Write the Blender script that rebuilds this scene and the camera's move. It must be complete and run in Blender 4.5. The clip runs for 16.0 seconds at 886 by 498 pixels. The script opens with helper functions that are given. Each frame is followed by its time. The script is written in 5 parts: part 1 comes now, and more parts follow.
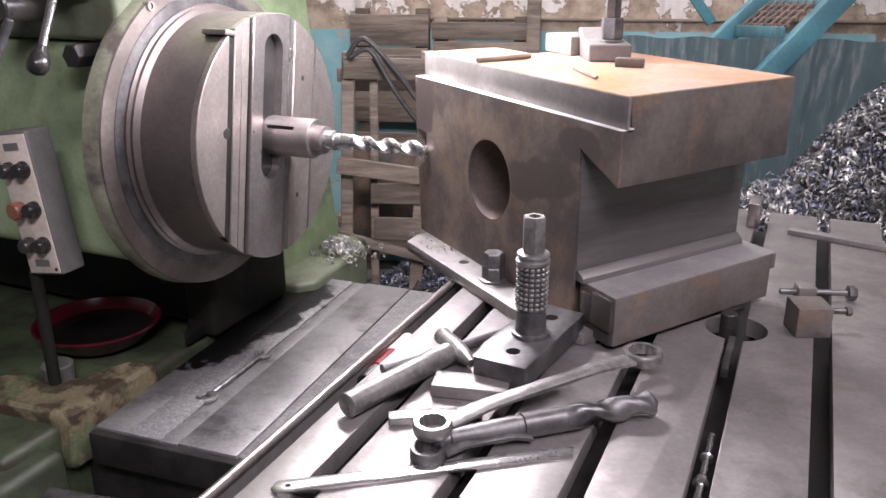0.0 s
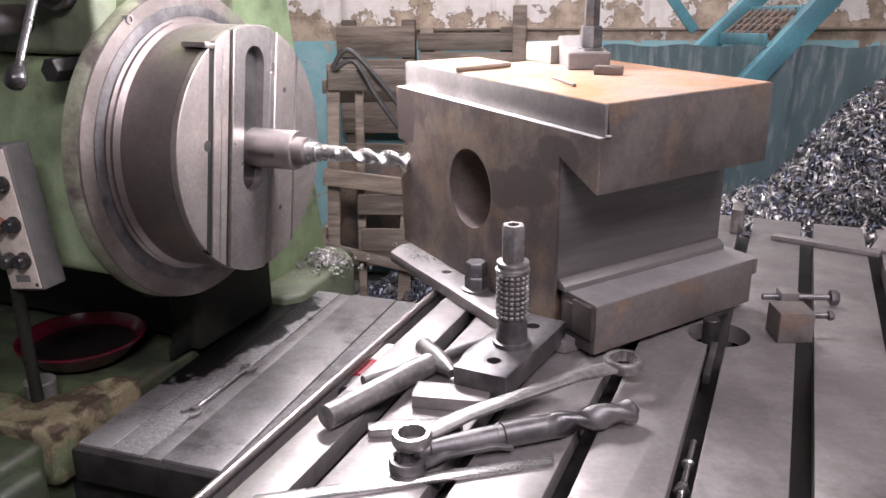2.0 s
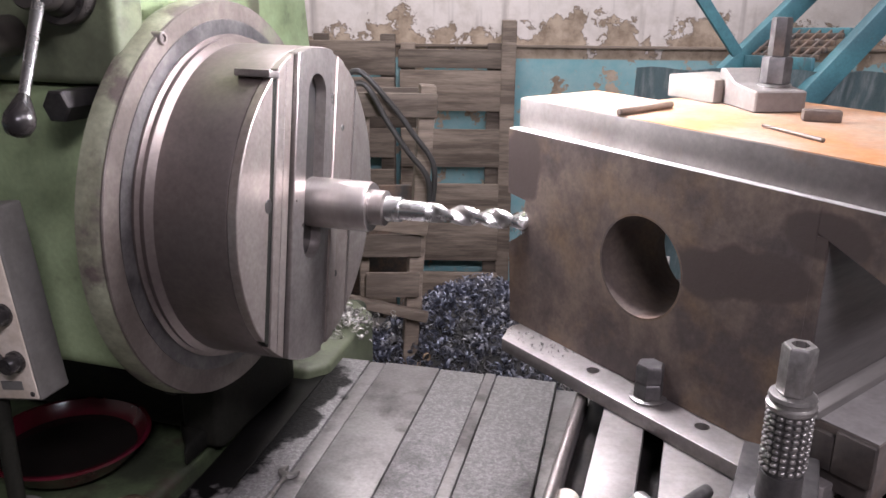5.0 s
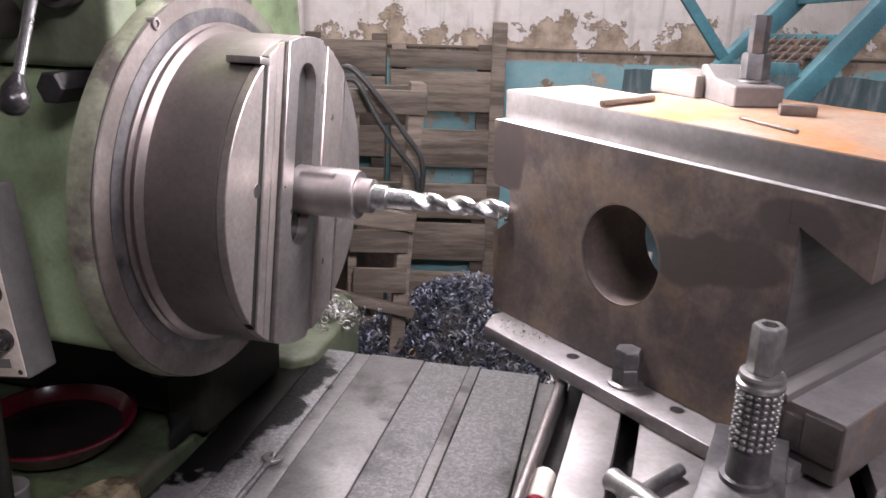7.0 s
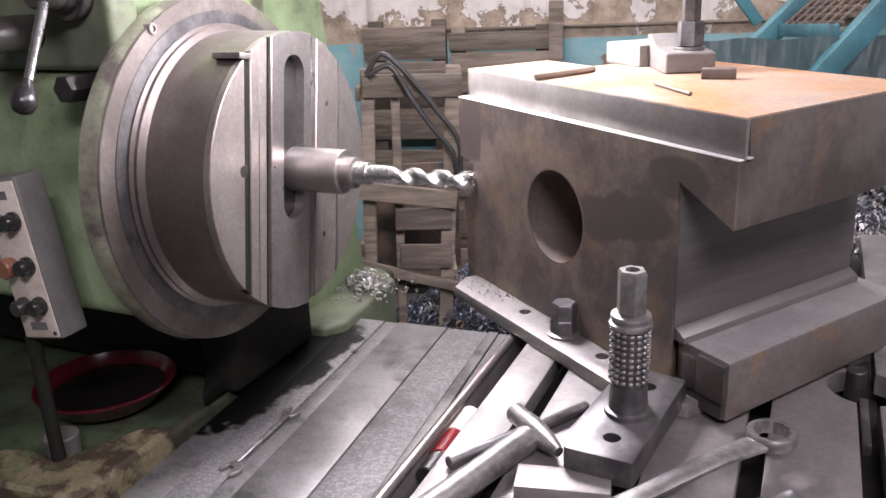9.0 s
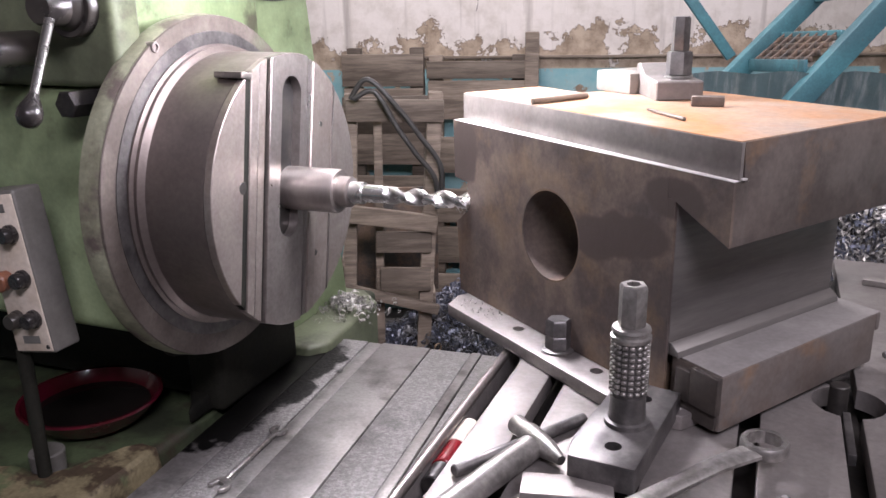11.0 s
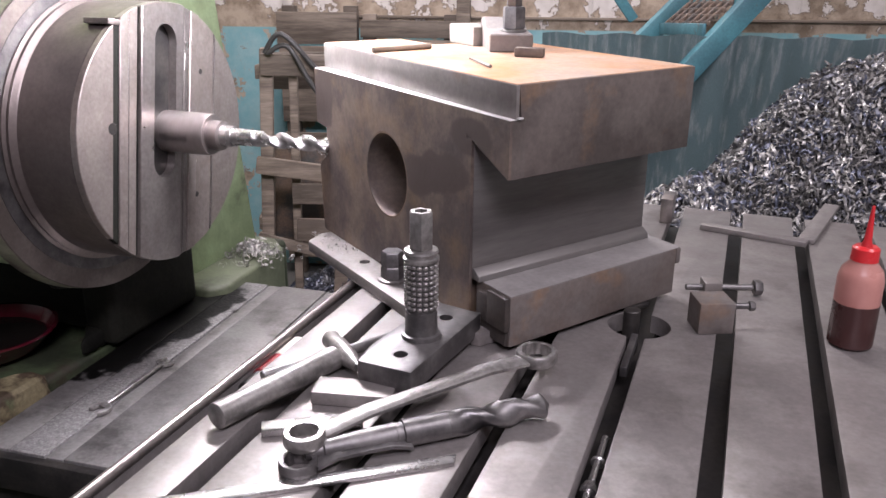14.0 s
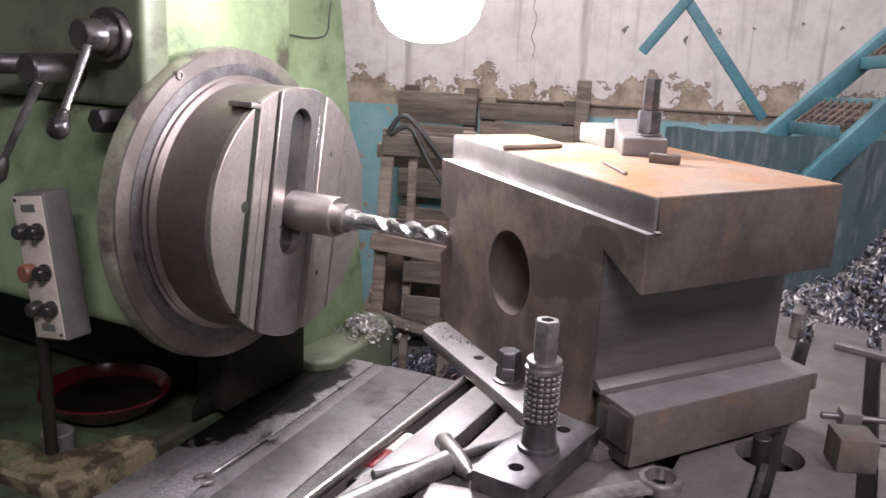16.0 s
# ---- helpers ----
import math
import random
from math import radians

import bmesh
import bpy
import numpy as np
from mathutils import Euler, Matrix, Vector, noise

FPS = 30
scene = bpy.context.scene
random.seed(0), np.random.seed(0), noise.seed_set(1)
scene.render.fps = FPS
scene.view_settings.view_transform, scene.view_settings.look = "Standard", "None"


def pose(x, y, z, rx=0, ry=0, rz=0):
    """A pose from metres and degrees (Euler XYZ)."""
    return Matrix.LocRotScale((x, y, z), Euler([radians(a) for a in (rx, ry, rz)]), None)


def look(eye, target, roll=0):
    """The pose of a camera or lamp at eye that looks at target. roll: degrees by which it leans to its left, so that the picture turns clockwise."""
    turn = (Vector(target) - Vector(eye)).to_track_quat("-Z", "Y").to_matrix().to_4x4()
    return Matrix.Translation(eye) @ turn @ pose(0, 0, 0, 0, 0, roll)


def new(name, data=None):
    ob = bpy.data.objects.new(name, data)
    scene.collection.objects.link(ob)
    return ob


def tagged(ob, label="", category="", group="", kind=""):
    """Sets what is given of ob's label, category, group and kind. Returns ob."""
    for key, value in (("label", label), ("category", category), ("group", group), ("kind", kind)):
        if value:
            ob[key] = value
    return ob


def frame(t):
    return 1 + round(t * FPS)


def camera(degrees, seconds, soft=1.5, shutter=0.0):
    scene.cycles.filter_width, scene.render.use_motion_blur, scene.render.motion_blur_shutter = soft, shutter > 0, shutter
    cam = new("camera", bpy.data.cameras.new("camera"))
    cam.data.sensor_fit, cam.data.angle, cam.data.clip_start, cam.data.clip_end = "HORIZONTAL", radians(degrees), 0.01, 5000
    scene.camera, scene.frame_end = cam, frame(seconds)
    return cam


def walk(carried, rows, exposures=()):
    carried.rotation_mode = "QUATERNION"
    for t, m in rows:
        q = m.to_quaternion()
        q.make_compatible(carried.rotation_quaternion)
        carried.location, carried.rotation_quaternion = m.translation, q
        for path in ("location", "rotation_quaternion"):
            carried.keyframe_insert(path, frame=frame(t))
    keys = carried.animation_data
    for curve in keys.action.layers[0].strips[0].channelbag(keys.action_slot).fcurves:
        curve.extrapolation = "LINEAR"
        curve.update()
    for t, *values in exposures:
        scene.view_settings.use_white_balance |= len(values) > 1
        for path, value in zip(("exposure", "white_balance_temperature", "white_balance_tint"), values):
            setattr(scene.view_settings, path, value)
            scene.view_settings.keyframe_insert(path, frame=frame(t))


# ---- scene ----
cam = camera(56.0, 16.0, shutter=0.5)
PATH = [
    (0, (-0.024, 0.084, 1.711), (0.025, 1.969, 1.046), -0.1),
    (0.5, (-0.013, 0.088, 1.711), (0.028, 1.969, 1.032), -0.5),
    (1, (-0.014, 0.089, 1.711), (0.031, 1.974, 1.044), -0.8),
    (1.5, (-0.009, 0.086, 1.71), (0.045, 1.978, 1.062), -0.6),
    (2, (-0.005, 0.087, 1.708), (0.062, 1.98, 1.067), -0.7),
    (2.5, (-0.022, 0.109, 1.724), (0.044, 2.004, 1.089), -1.2),
    (3, (-0.074, 0.186, 1.713), (-0.031, 2.096, 1.122), -1.2),
    (3.2, (-0.108, 0.24, 1.721), (-0.074, 2.156, 1.148), -0.9),
    (5.3, (-0.325, 0.501, 1.697), (-0.027, 2.379, 1.076), 1.2),
    (5.5, (-0.326, 0.502, 1.69), (-0.027, 2.379, 1.07), 1.7),
    (6, (-0.336, 0.488, 1.691), (-0.053, 2.369, 1.073), 1.7),
    (6.5, (-0.329, 0.48, 1.691), (-0.042, 2.364, 1.084), 1.9),
    (7, (-0.316, 0.462, 1.688), (-0.021, 2.345, 1.081), 1.8),
    (7.5, (-0.278, 0.421, 1.669), (0.014, 2.3, 1.05), 0.8),
    (8, (-0.182, 0.384, 1.662), (0.069, 2.259, 1.013), 0.1),
    (8.5, (-0.097, 0.323, 1.689), (-0.003, 2.211, 1.037), -0.3),
    (9, (-0.09, 0.313, 1.7), (-0.066, 2.207, 1.057), -2.4),
    (11.3, (-0.147, 0.276, 1.693), (-0.012, 2.186, 1.115), -0.7),
    (11.5, (-0.148, 0.275, 1.688), (0.01, 2.183, 1.109), -0.7),
    (12, (-0.15, 0.244, 1.682), (0.079, 2.141, 1.089), -0.4),
    (12.5, (-0.113, 0.216, 1.681), (0.148, 2.104, 1.075), 0.0),
    (13, (-0.031, 0.184, 1.684), (0.127, 2.079, 1.064), -0.2),
    (13.5, (0.051, 0.141, 1.684), (0.167, 2.031, 1.04), 0.1),
    (14, (0.065, 0.137, 1.683), (0.237, 2.018, 1.024), 0.4),
    (14.5, (0.073, 0.148, 1.691), (0.203, 2.03, 1.028), 0.2),
    (15, (0.071, 0.155, 1.715), (0.115, 2.061, 1.113), 0.7),
    (15.5, (0.044, 0.167, 1.719), (0.018, 2.097, 1.197), 1.3),
    (16, (0.029, 0.171, 1.717), (-0.038, 2.106, 1.218), 2.5),
]
EXPOSURES = [(0, 0.60), (2, 0.58), (3, 0.48), (5.5, 0.34), (7.5, 0.36), (9, 0.52), (11.5, 0.45), (12.5, 0.45), (14, 0.50), (15, 0.38), (15.5, 0.31), (16, 0.27)]
walk(cam, [(t, look(eye, target, roll)) for t, eye, target, roll in PATH], EXPOSURES)

# world: a closed workshop, lit by its own lamps
world = bpy.data.worlds.new("workshop_world")
scene.world = world
world.use_nodes = True
world.node_tree.nodes["Background"].inputs[0].default_value = (0.75, 0.82, 0.9, 1)
world.node_tree.nodes["Background"].inputs[1].default_value = 0.03


def area_lamp(name, m, sx, sy, watts, colour):
    data = bpy.data.lights.new(name, "AREA")
    data.shape, data.size, data.size_y, data.energy, data.color = "RECTANGLE", sx, sy, watts, colour
    ob = new(name, data)
    ob.matrix_world = m
    return ob


# unseen overhead lamps: two assumed over the aisle, one added to brighten the pallets
area_lamp("tube_light", look((0.1, -1.3, 3.6), (0.1, 1.4, 1.1)), 1.3, 0.3, 64, (1.0, 0.912, 1.07))
area_lamp("tube_light", look((1.6, 0.2, 3.7), (0.6, 1.6, 1.1)), 1.2, 0.3, 40, (1.0, 0.92, 1.02))
# added lamp that brightens the back wall and pallets
area_lamp("tube_light", look((0.0, 3.6, 3.9), (0.3, 3.9, 1.0)), 1.2, 0.3, 70, (1.0, 0.93, 1.0))

# ---------------------------------------------------------------- materials


def mat(name, base, rough=0.5, metal=0.0, second=None, scale=8.0, detail=6.0, lo=0.4, hi=0.6, grain=0.0, grain_scale=120.0,
        bump=0.0, bump_scale=60.0, rough_var=0.12, stretch=(1, 1, 1), third=None, third_scale=3.0, third_lo=0.55, third_hi=0.68, spread=0.0, whole=False):
    """A surface of one colour, stained with a second and worn to a third, with fine grain and relief."""
    m = bpy.data.materials.new(name)
    m.use_nodes = True
    nt = m.node_tree
    n, l = nt.nodes, nt.links
    b = n["Principled BSDF"]
    b.inputs["Metallic"].default_value = metal
    co = n.new("ShaderNodeTexCoord")
    mp = n.new("ShaderNodeMapping")
    mp.inputs["Scale"].default_value = stretch
    l.new(co.outputs["Object"], mp.inputs["Vector"])
    rnd = n.new("ShaderNodeObjectInfo")
    off = n.new("ShaderNodeVectorMath")
    off.operation = "ADD"
    l.new(mp.outputs[0], off.inputs[0])
    mul = n.new("ShaderNodeMath")
    mul.operation = "MULTIPLY"
    mul.inputs[1].default_value = 0.0 if whole else 7.3
    l.new(rnd.outputs["Random"], mul.inputs[0])
    l.new(mul.outputs[0], off.inputs[1])

    def tex(sc, de=6.0):
        t = n.new("ShaderNodeTexNoise")
        t.inputs["Scale"].default_value, t.inputs["Detail"].default_value, t.inputs["Roughness"].default_value = sc, de, 0.62
        l.new(off.outputs[0], t.inputs["Vector"])
        return t

    def ramp(src, a, c):
        r = n.new("ShaderNodeMapRange")
        r.inputs["From Min"].default_value, r.inputs["From Max"].default_value = a, c
        l.new(src, r.inputs["Value"])
        return r.outputs[0]

    def mix(fac, a, c, how="MIX"):
        x = n.new("ShaderNodeMix")
        x.data_type, x.blend_type = "RGBA", how
        for sock, val in ((x.inputs["Factor"], fac), (x.inputs["A"], a), (x.inputs["B"], c)):
            if isinstance(val, tuple):
                sock.default_value = (*val, 1)
            elif isinstance(val, float):
                sock.default_value = val
            else:
                l.new(val, sock)
        return x.outputs["Result"]

    colour = base
    t1 = tex(scale, detail)
    if second:
        colour = mix(ramp(t1.outputs["Fac"], lo, hi), base, second)
    if third:
        colour = mix(ramp(tex(third_scale, 8.0).outputs["Fac"], third_lo, third_hi), colour, third)
    if grain:
        g = tex(grain_scale, 3.0)
        val = n.new("ShaderNodeMapRange")
        val.inputs["To Min"].default_value, val.inputs["To Max"].default_value = 1 - grain, 1 + grain
        val.inputs["From Min"].default_value, val.inputs["From Max"].default_value = 0.3, 0.7
        l.new(g.outputs["Fac"], val.inputs["Value"])
        colour = mix(1.0, colour, val.outputs[0], "MULTIPLY")
    if spread:
        val = n.new("ShaderNodeMapRange")
        val.inputs["To Min"].default_value, val.inputs["To Max"].default_value = 1 - spread, 1 + spread
        l.new(rnd.outputs["Random"], val.inputs["Value"])
        colour = mix(1.0, colour, val.outputs[0], "MULTIPLY")
    if isinstance(colour, tuple):
        b.inputs["Base Color"].default_value = (*colour, 1)
    else:
        l.new(colour, b.inputs["Base Color"])
    rr = n.new("ShaderNodeMapRange")
    rr.inputs["From Min"].default_value, rr.inputs["From Max"].default_value = 0.3, 0.7
    rr.inputs["To Min"].default_value, rr.inputs["To Max"].default_value = max(0.04, rough - rough_var), min(1, rough + rough_var)
    l.new(t1.outputs["Fac"], rr.inputs["Value"])
    l.new(rr.outputs[0], b.inputs["Roughness"])
    if bump:
        bu = n.new("ShaderNodeBump")
        bu.inputs["Strength"].default_value, bu.inputs["Distance"].default_value = bump, 0.004
        l.new(tex(bump_scale, 5.0).outputs["Fac"], bu.inputs["Height"])
        l.new(bu.outputs[0], b.inputs["Normal"])
    return m


def glow(name, colour, strength):
    m = bpy.data.materials.new(name)
    m.use_nodes = True
    b = m.node_tree.nodes["Principled BSDF"]
    b.inputs["Base Color"].default_value = (0.9, 0.9, 0.9, 1)
    b.inputs["Emission Color"].default_value, b.inputs["Emission Strength"].default_value = (*colour, 1), strength
    return m


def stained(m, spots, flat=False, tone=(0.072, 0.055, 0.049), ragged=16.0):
    """Dark oil blots with ragged rims, at (y, z, ry, rz) on the bored face, or at (x, y, rx, ry) on a flat bed, where
    they hold shadow too.
    """
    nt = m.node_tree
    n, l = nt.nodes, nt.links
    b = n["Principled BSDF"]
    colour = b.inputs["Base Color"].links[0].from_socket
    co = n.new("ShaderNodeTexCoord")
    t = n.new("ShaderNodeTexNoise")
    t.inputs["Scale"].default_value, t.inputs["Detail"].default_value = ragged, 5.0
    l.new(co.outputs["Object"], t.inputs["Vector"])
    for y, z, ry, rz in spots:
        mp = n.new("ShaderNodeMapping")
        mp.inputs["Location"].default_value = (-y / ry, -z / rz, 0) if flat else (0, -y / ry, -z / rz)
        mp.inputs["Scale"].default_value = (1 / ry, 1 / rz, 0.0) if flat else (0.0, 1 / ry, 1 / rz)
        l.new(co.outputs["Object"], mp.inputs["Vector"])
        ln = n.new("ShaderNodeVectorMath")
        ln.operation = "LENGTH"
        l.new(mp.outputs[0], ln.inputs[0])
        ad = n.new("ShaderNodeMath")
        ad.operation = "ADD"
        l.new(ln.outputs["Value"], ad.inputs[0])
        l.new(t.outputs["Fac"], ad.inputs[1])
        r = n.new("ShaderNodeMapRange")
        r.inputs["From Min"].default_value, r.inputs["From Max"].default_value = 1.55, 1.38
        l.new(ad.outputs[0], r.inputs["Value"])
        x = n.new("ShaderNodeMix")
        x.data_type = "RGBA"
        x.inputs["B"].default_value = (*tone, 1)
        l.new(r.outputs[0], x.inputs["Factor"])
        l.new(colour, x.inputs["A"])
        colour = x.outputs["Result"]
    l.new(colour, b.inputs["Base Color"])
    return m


M_STEEL = mat("machined steel", (0.36, 0.33, 0.31), 0.36, 0.85, (0.25, 0.22, 0.21), 5, grain=0.12, bump=0.05, bump_scale=200)
M_DRUM = mat("dark oiled drum steel", (0.255, 0.22, 0.205), 0.43, 0.85, (0.18, 0.152, 0.14), 4, grain=0.1, bump=0.04, bump_scale=160, stretch=(1, 1, 1))
M_FLANGE = mat("oil browned flange steel", (0.18, 0.155, 0.138), 0.5, 0.45, (0.105, 0.088, 0.077), 6, grain=0.14, bump=0.08, bump_scale=120, third=(0.16, 0.17, 0.12), third_scale=4, third_lo=0.56, third_hi=0.68)
M_FACE = mat("turned face steel", (0.40, 0.355, 0.325), 0.42, 0.8, (0.30, 0.258, 0.235), 6, grain=0.12, bump=0.05, bump_scale=180)
M_DARK = mat("black oily steel", (0.035, 0.033, 0.033), 0.45, 0.6, (0.06, 0.055, 0.05), 14, grain=0.2)
M_BRIGHT = mat("bright ground steel", (0.60, 0.59, 0.58), 0.27, 0.95, (0.42, 0.41, 0.40), 18, grain=0.1)
M_FRESH = mat("freshly milled edge", (0.72, 0.70, 0.68), 0.5, 0.45, (0.55, 0.53, 0.51), 20, grain=0.1)
M_TOOL = mat("worn tool steel", (0.37, 0.355, 0.34), 0.42, 0.8, (0.20, 0.19, 0.18), 22, grain=0.15, bump=0.08, bump_scale=120)
M_BLACKTOOL = mat("blackened tool steel", (0.105, 0.10, 0.10), 0.45, 0.8, (0.18, 0.172, 0.168), 20, grain=0.15)
M_TABLE = mat("planed cast iron table", (0.30, 0.28, 0.268), 0.50, 0.65, (0.215, 0.197, 0.189), 7, grain=0.1, bump=0.05, bump_scale=140,
              third=(0.14, 0.125, 0.117), third_scale=4, third_lo=0.58, third_hi=0.72)
M_RIM = mat("worn green and cream paint on iron", (0.26, 0.27, 0.19), 0.55, 0.0, (0.15, 0.15, 0.10), 8, grain=0.15, bump=0.1, bump_scale=50,
            third=(0.10, 0.08, 0.07), third_scale=9, third_lo=0.52, third_hi=0.62)
M_RUST = mat("rusty flame cut steel", (0.15, 0.115, 0.09), 0.62, 0.3, (0.085, 0.07, 0.065), 6, lo=0.42, hi=0.62, grain=0.16, bump=0.12, bump_scale=90,
             third=(0.21, 0.125, 0.06), third_scale=5, third_lo=0.5, third_hi=0.72)


M_MILLED = mat("milled grey steel", (0.215, 0.197, 0.184), 0.52, 0.35, (0.15, 0.134, 0.123), 7, whole=True, grain=0.1, bump=0.05, bump_scale=180,
               third=(0.19, 0.12, 0.075), third_scale=6, third_lo=0.58, third_hi=0.78)
M_WEB = mat("cool milled side steel", (0.20, 0.19, 0.18), 0.45, 0.6, (0.145, 0.135, 0.128), 9, grain=0.08, stretch=(0.25, 1, 2.2), bump=0.04, bump_scale=160,
            third=(0.12, 0.115, 0.11), third_scale=5, third_lo=0.52, third_hi=0.7)
M_FLAME = mat("brown mottled flame cut side", whole=True, base=(0.155, 0.131, 0.117), rough=0.5, metal=0.4, second=(0.085, 0.071, 0.063), scale=9, lo=0.4, hi=0.62, grain=0.12, bump=0.07, bump_scale=110,
              third=(0.23, 0.135, 0.07), third_scale=5.5, third_lo=0.57, third_hi=0.74)
M_FLANGETOP = mat("planed flange top", (0.29, 0.275, 0.265), 0.5, 0.25, (0.22, 0.208, 0.20), 8, grain=0.1, bump=0.04, bump_scale=160, third=(0.16, 0.14, 0.125), third_scale=6, third_lo=0.58, third_hi=0.72)
# Flange front: dirty, and darkened for the clamp plate's shadow.
M_NOSESHADE = mat("dirty steel with shadow in its colour", (0.026, 0.022, 0.02), 0.65, 0.1, (0.05, 0.04, 0.034), 14, grain=0.2, bump=0.2, bump_scale=80)
M_RUSTFLANGE = mat("steel flange with orange rust patches", (0.165, 0.148, 0.138), 0.52, 0.4, (0.14, 0.115, 0.10), 9, grain=0.12, bump=0.07, bump_scale=110,
                   third=(0.26, 0.14, 0.06), third_scale=5, third_lo=0.54, third_hi=0.72)
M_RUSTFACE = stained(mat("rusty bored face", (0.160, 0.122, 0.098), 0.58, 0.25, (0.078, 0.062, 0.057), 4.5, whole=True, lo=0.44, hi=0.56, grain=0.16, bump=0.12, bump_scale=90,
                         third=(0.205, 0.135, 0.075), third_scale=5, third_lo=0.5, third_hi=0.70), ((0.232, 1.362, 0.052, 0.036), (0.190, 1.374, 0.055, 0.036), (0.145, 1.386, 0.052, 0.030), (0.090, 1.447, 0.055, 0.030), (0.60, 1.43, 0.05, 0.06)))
M_RUSTTOP = mat("orange rust film on steel", (0.36, 0.255, 0.185), 0.55, 0.2, (0.32, 0.28, 0.255), 5, lo=0.42, hi=0.64, grain=0.14, bump=0.06, bump_scale=160,
                third=(0.42, 0.19, 0.07), third_scale=4, third_lo=0.43, third_hi=0.60)
M_GREEN = mat("green machine enamel", (0.295, 0.37, 0.21), 0.42, 0.0, (0.175, 0.225, 0.12), 3, grain=0.09, bump=0.08, bump_scale=40,
              third=(0.07, 0.07, 0.045), third_scale=6, third_lo=0.57, third_hi=0.69)
# Grimy enamel, its green dimmed for the shade low under the head.
M_GREENDIM = mat("grimy green enamel dimmed for shade", (0.06, 0.08, 0.042), 0.5, 0.0, (0.028, 0.034, 0.02), 7, grain=0.15, bump=0.15, bump_scale=40, third=(0.035, 0.03, 0.02), third_scale=10, third_lo=0.54, third_hi=0.64)
M_GREENMID = mat("oil stained olive enamel", (0.135, 0.155, 0.095), 0.45, 0.0, (0.085, 0.095, 0.06), 4, grain=0.1, bump=0.1, bump_scale=40,
                 third=(0.03, 0.027, 0.02), third_scale=6, third_lo=0.56, third_hi=0.70)
# Near black for grease, and for shade under the head and in slots.
M_GREASESHADE = mat("greasy black with shade in it", (0.010, 0.010, 0.009), 0.6, 0.0, (0.018, 0.018, 0.014), 6, grain=0.2, bump=0.2, bump_scale=60)
# Ways blackened by oil and by the drum's shadow, both in the colour.
M_SHADEBED = mat("oil soaked ways in shadow", (0.009, 0.0086, 0.008), 0.62, 0.0, (0.016, 0.0155, 0.0148), 9, grain=0.3, bump=0.1, bump_scale=90, third=(0.03, 0.029, 0.028), third_scale=12, third_lo=0.64, third_hi=0.75)
M_CHIPPED = mat("chipped cream and green paint", (0.20, 0.17, 0.10), 0.6, 0.0, (0.06, 0.042, 0.026), 11, lo=0.44, hi=0.52, grain=0.2, bump=0.3, bump_scale=30,
                third=(0.10, 0.12, 0.06), third_scale=9, third_lo=0.52, third_hi=0.6)
# Oil pool on the ways, with the drum's shadow painted into its black.
POOL_SHADOW = ((-0.265, 0.10, 0.085, 0.27), (-0.205, 0.15, 0.06, 0.09), (-0.24, 0.30, 0.10, 0.15))
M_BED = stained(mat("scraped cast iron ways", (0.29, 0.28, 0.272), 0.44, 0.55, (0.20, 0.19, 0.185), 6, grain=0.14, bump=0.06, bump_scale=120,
                    third=(0.11, 0.104, 0.10), third_scale=9, third_lo=0.54, third_hi=0.68), POOL_SHADOW, True, (0.006, 0.0057, 0.0055), 30.0)
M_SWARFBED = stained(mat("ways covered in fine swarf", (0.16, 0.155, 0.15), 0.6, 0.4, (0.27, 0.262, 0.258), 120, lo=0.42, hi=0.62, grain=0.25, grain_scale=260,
                 bump=0.4, bump_scale=140, third=(0.08, 0.078, 0.075), third_scale=6, third_lo=0.55, third_hi=0.7), POOL_SHADOW, True, (0.006, 0.0057, 0.0055), 30.0)
M_IVORY = mat("ivory switch plate", (0.62, 0.55, 0.47), 0.5, 0.0, (0.45, 0.38, 0.30), 12, grain=0.08, third=(0.2, 0.15, 0.1), third_scale=14, third_lo=0.62, third_hi=0.72)
M_GREYBOX = mat("grey enamel", (0.14, 0.135, 0.125), 0.5, 0.0, (0.10, 0.095, 0.085), 6, grain=0.1)
M_BLACK = mat("black bakelite", (0.022, 0.02, 0.02), 0.3, 0.0, (0.04, 0.035, 0.03), 10)
M_BROWN = mat("red brown button", (0.22, 0.09, 0.05), 0.4, 0.0, (0.14, 0.06, 0.04), 16)
M_RED = mat("glossy red enamel", (0.20, 0.012, 0.018), 0.2, 0.0, (0.12, 0.01, 0.012), 9, grain=0.08)
M_WINE = mat("wine red enamel", (0.08, 0.006, 0.016), 0.16, 0.0, (0.06, 0.006, 0.010), 9, grain=0.08)
M_OIL = mat("dark oil", (0.012, 0.01, 0.009), 0.05, 0.0, rough_var=0.02)
M_SCRAWL = mat("smudged pencil", (0.14, 0.125, 0.115), 0.9, 0.0, (0.30, 0.27, 0.25), 30)
# Sheen cut so lamps don't lift the blacks that stand for shade.
for dull in (M_GREASESHADE, M_SHADEBED):
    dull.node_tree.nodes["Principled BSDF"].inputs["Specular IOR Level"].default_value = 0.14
M_WOOD = mat("old pallet wood", (0.20, 0.160, 0.125), 0.75, 0.0, (0.10, 0.078, 0.06), 6, grain=0.16, grain_scale=40, stretch=(0.5, 5, 5), bump=0.2, bump_scale=14, spread=0.3)
M_TEAL = mat("teal painted steel", (0.075, 0.215, 0.245), 0.5, 0.0, (0.05, 0.135, 0.16), 6, grain=0.12, third=(0.10, 0.075, 0.06), third_scale=9, third_lo=0.62, third_hi=0.7)
M_TARP = mat("dusty teal sheet", (0.16, 0.225, 0.235), 0.6, 0.0, (0.34, 0.375, 0.375), 7, lo=0.5, hi=0.68, grain=0.15, stretch=(6, 6, 1))
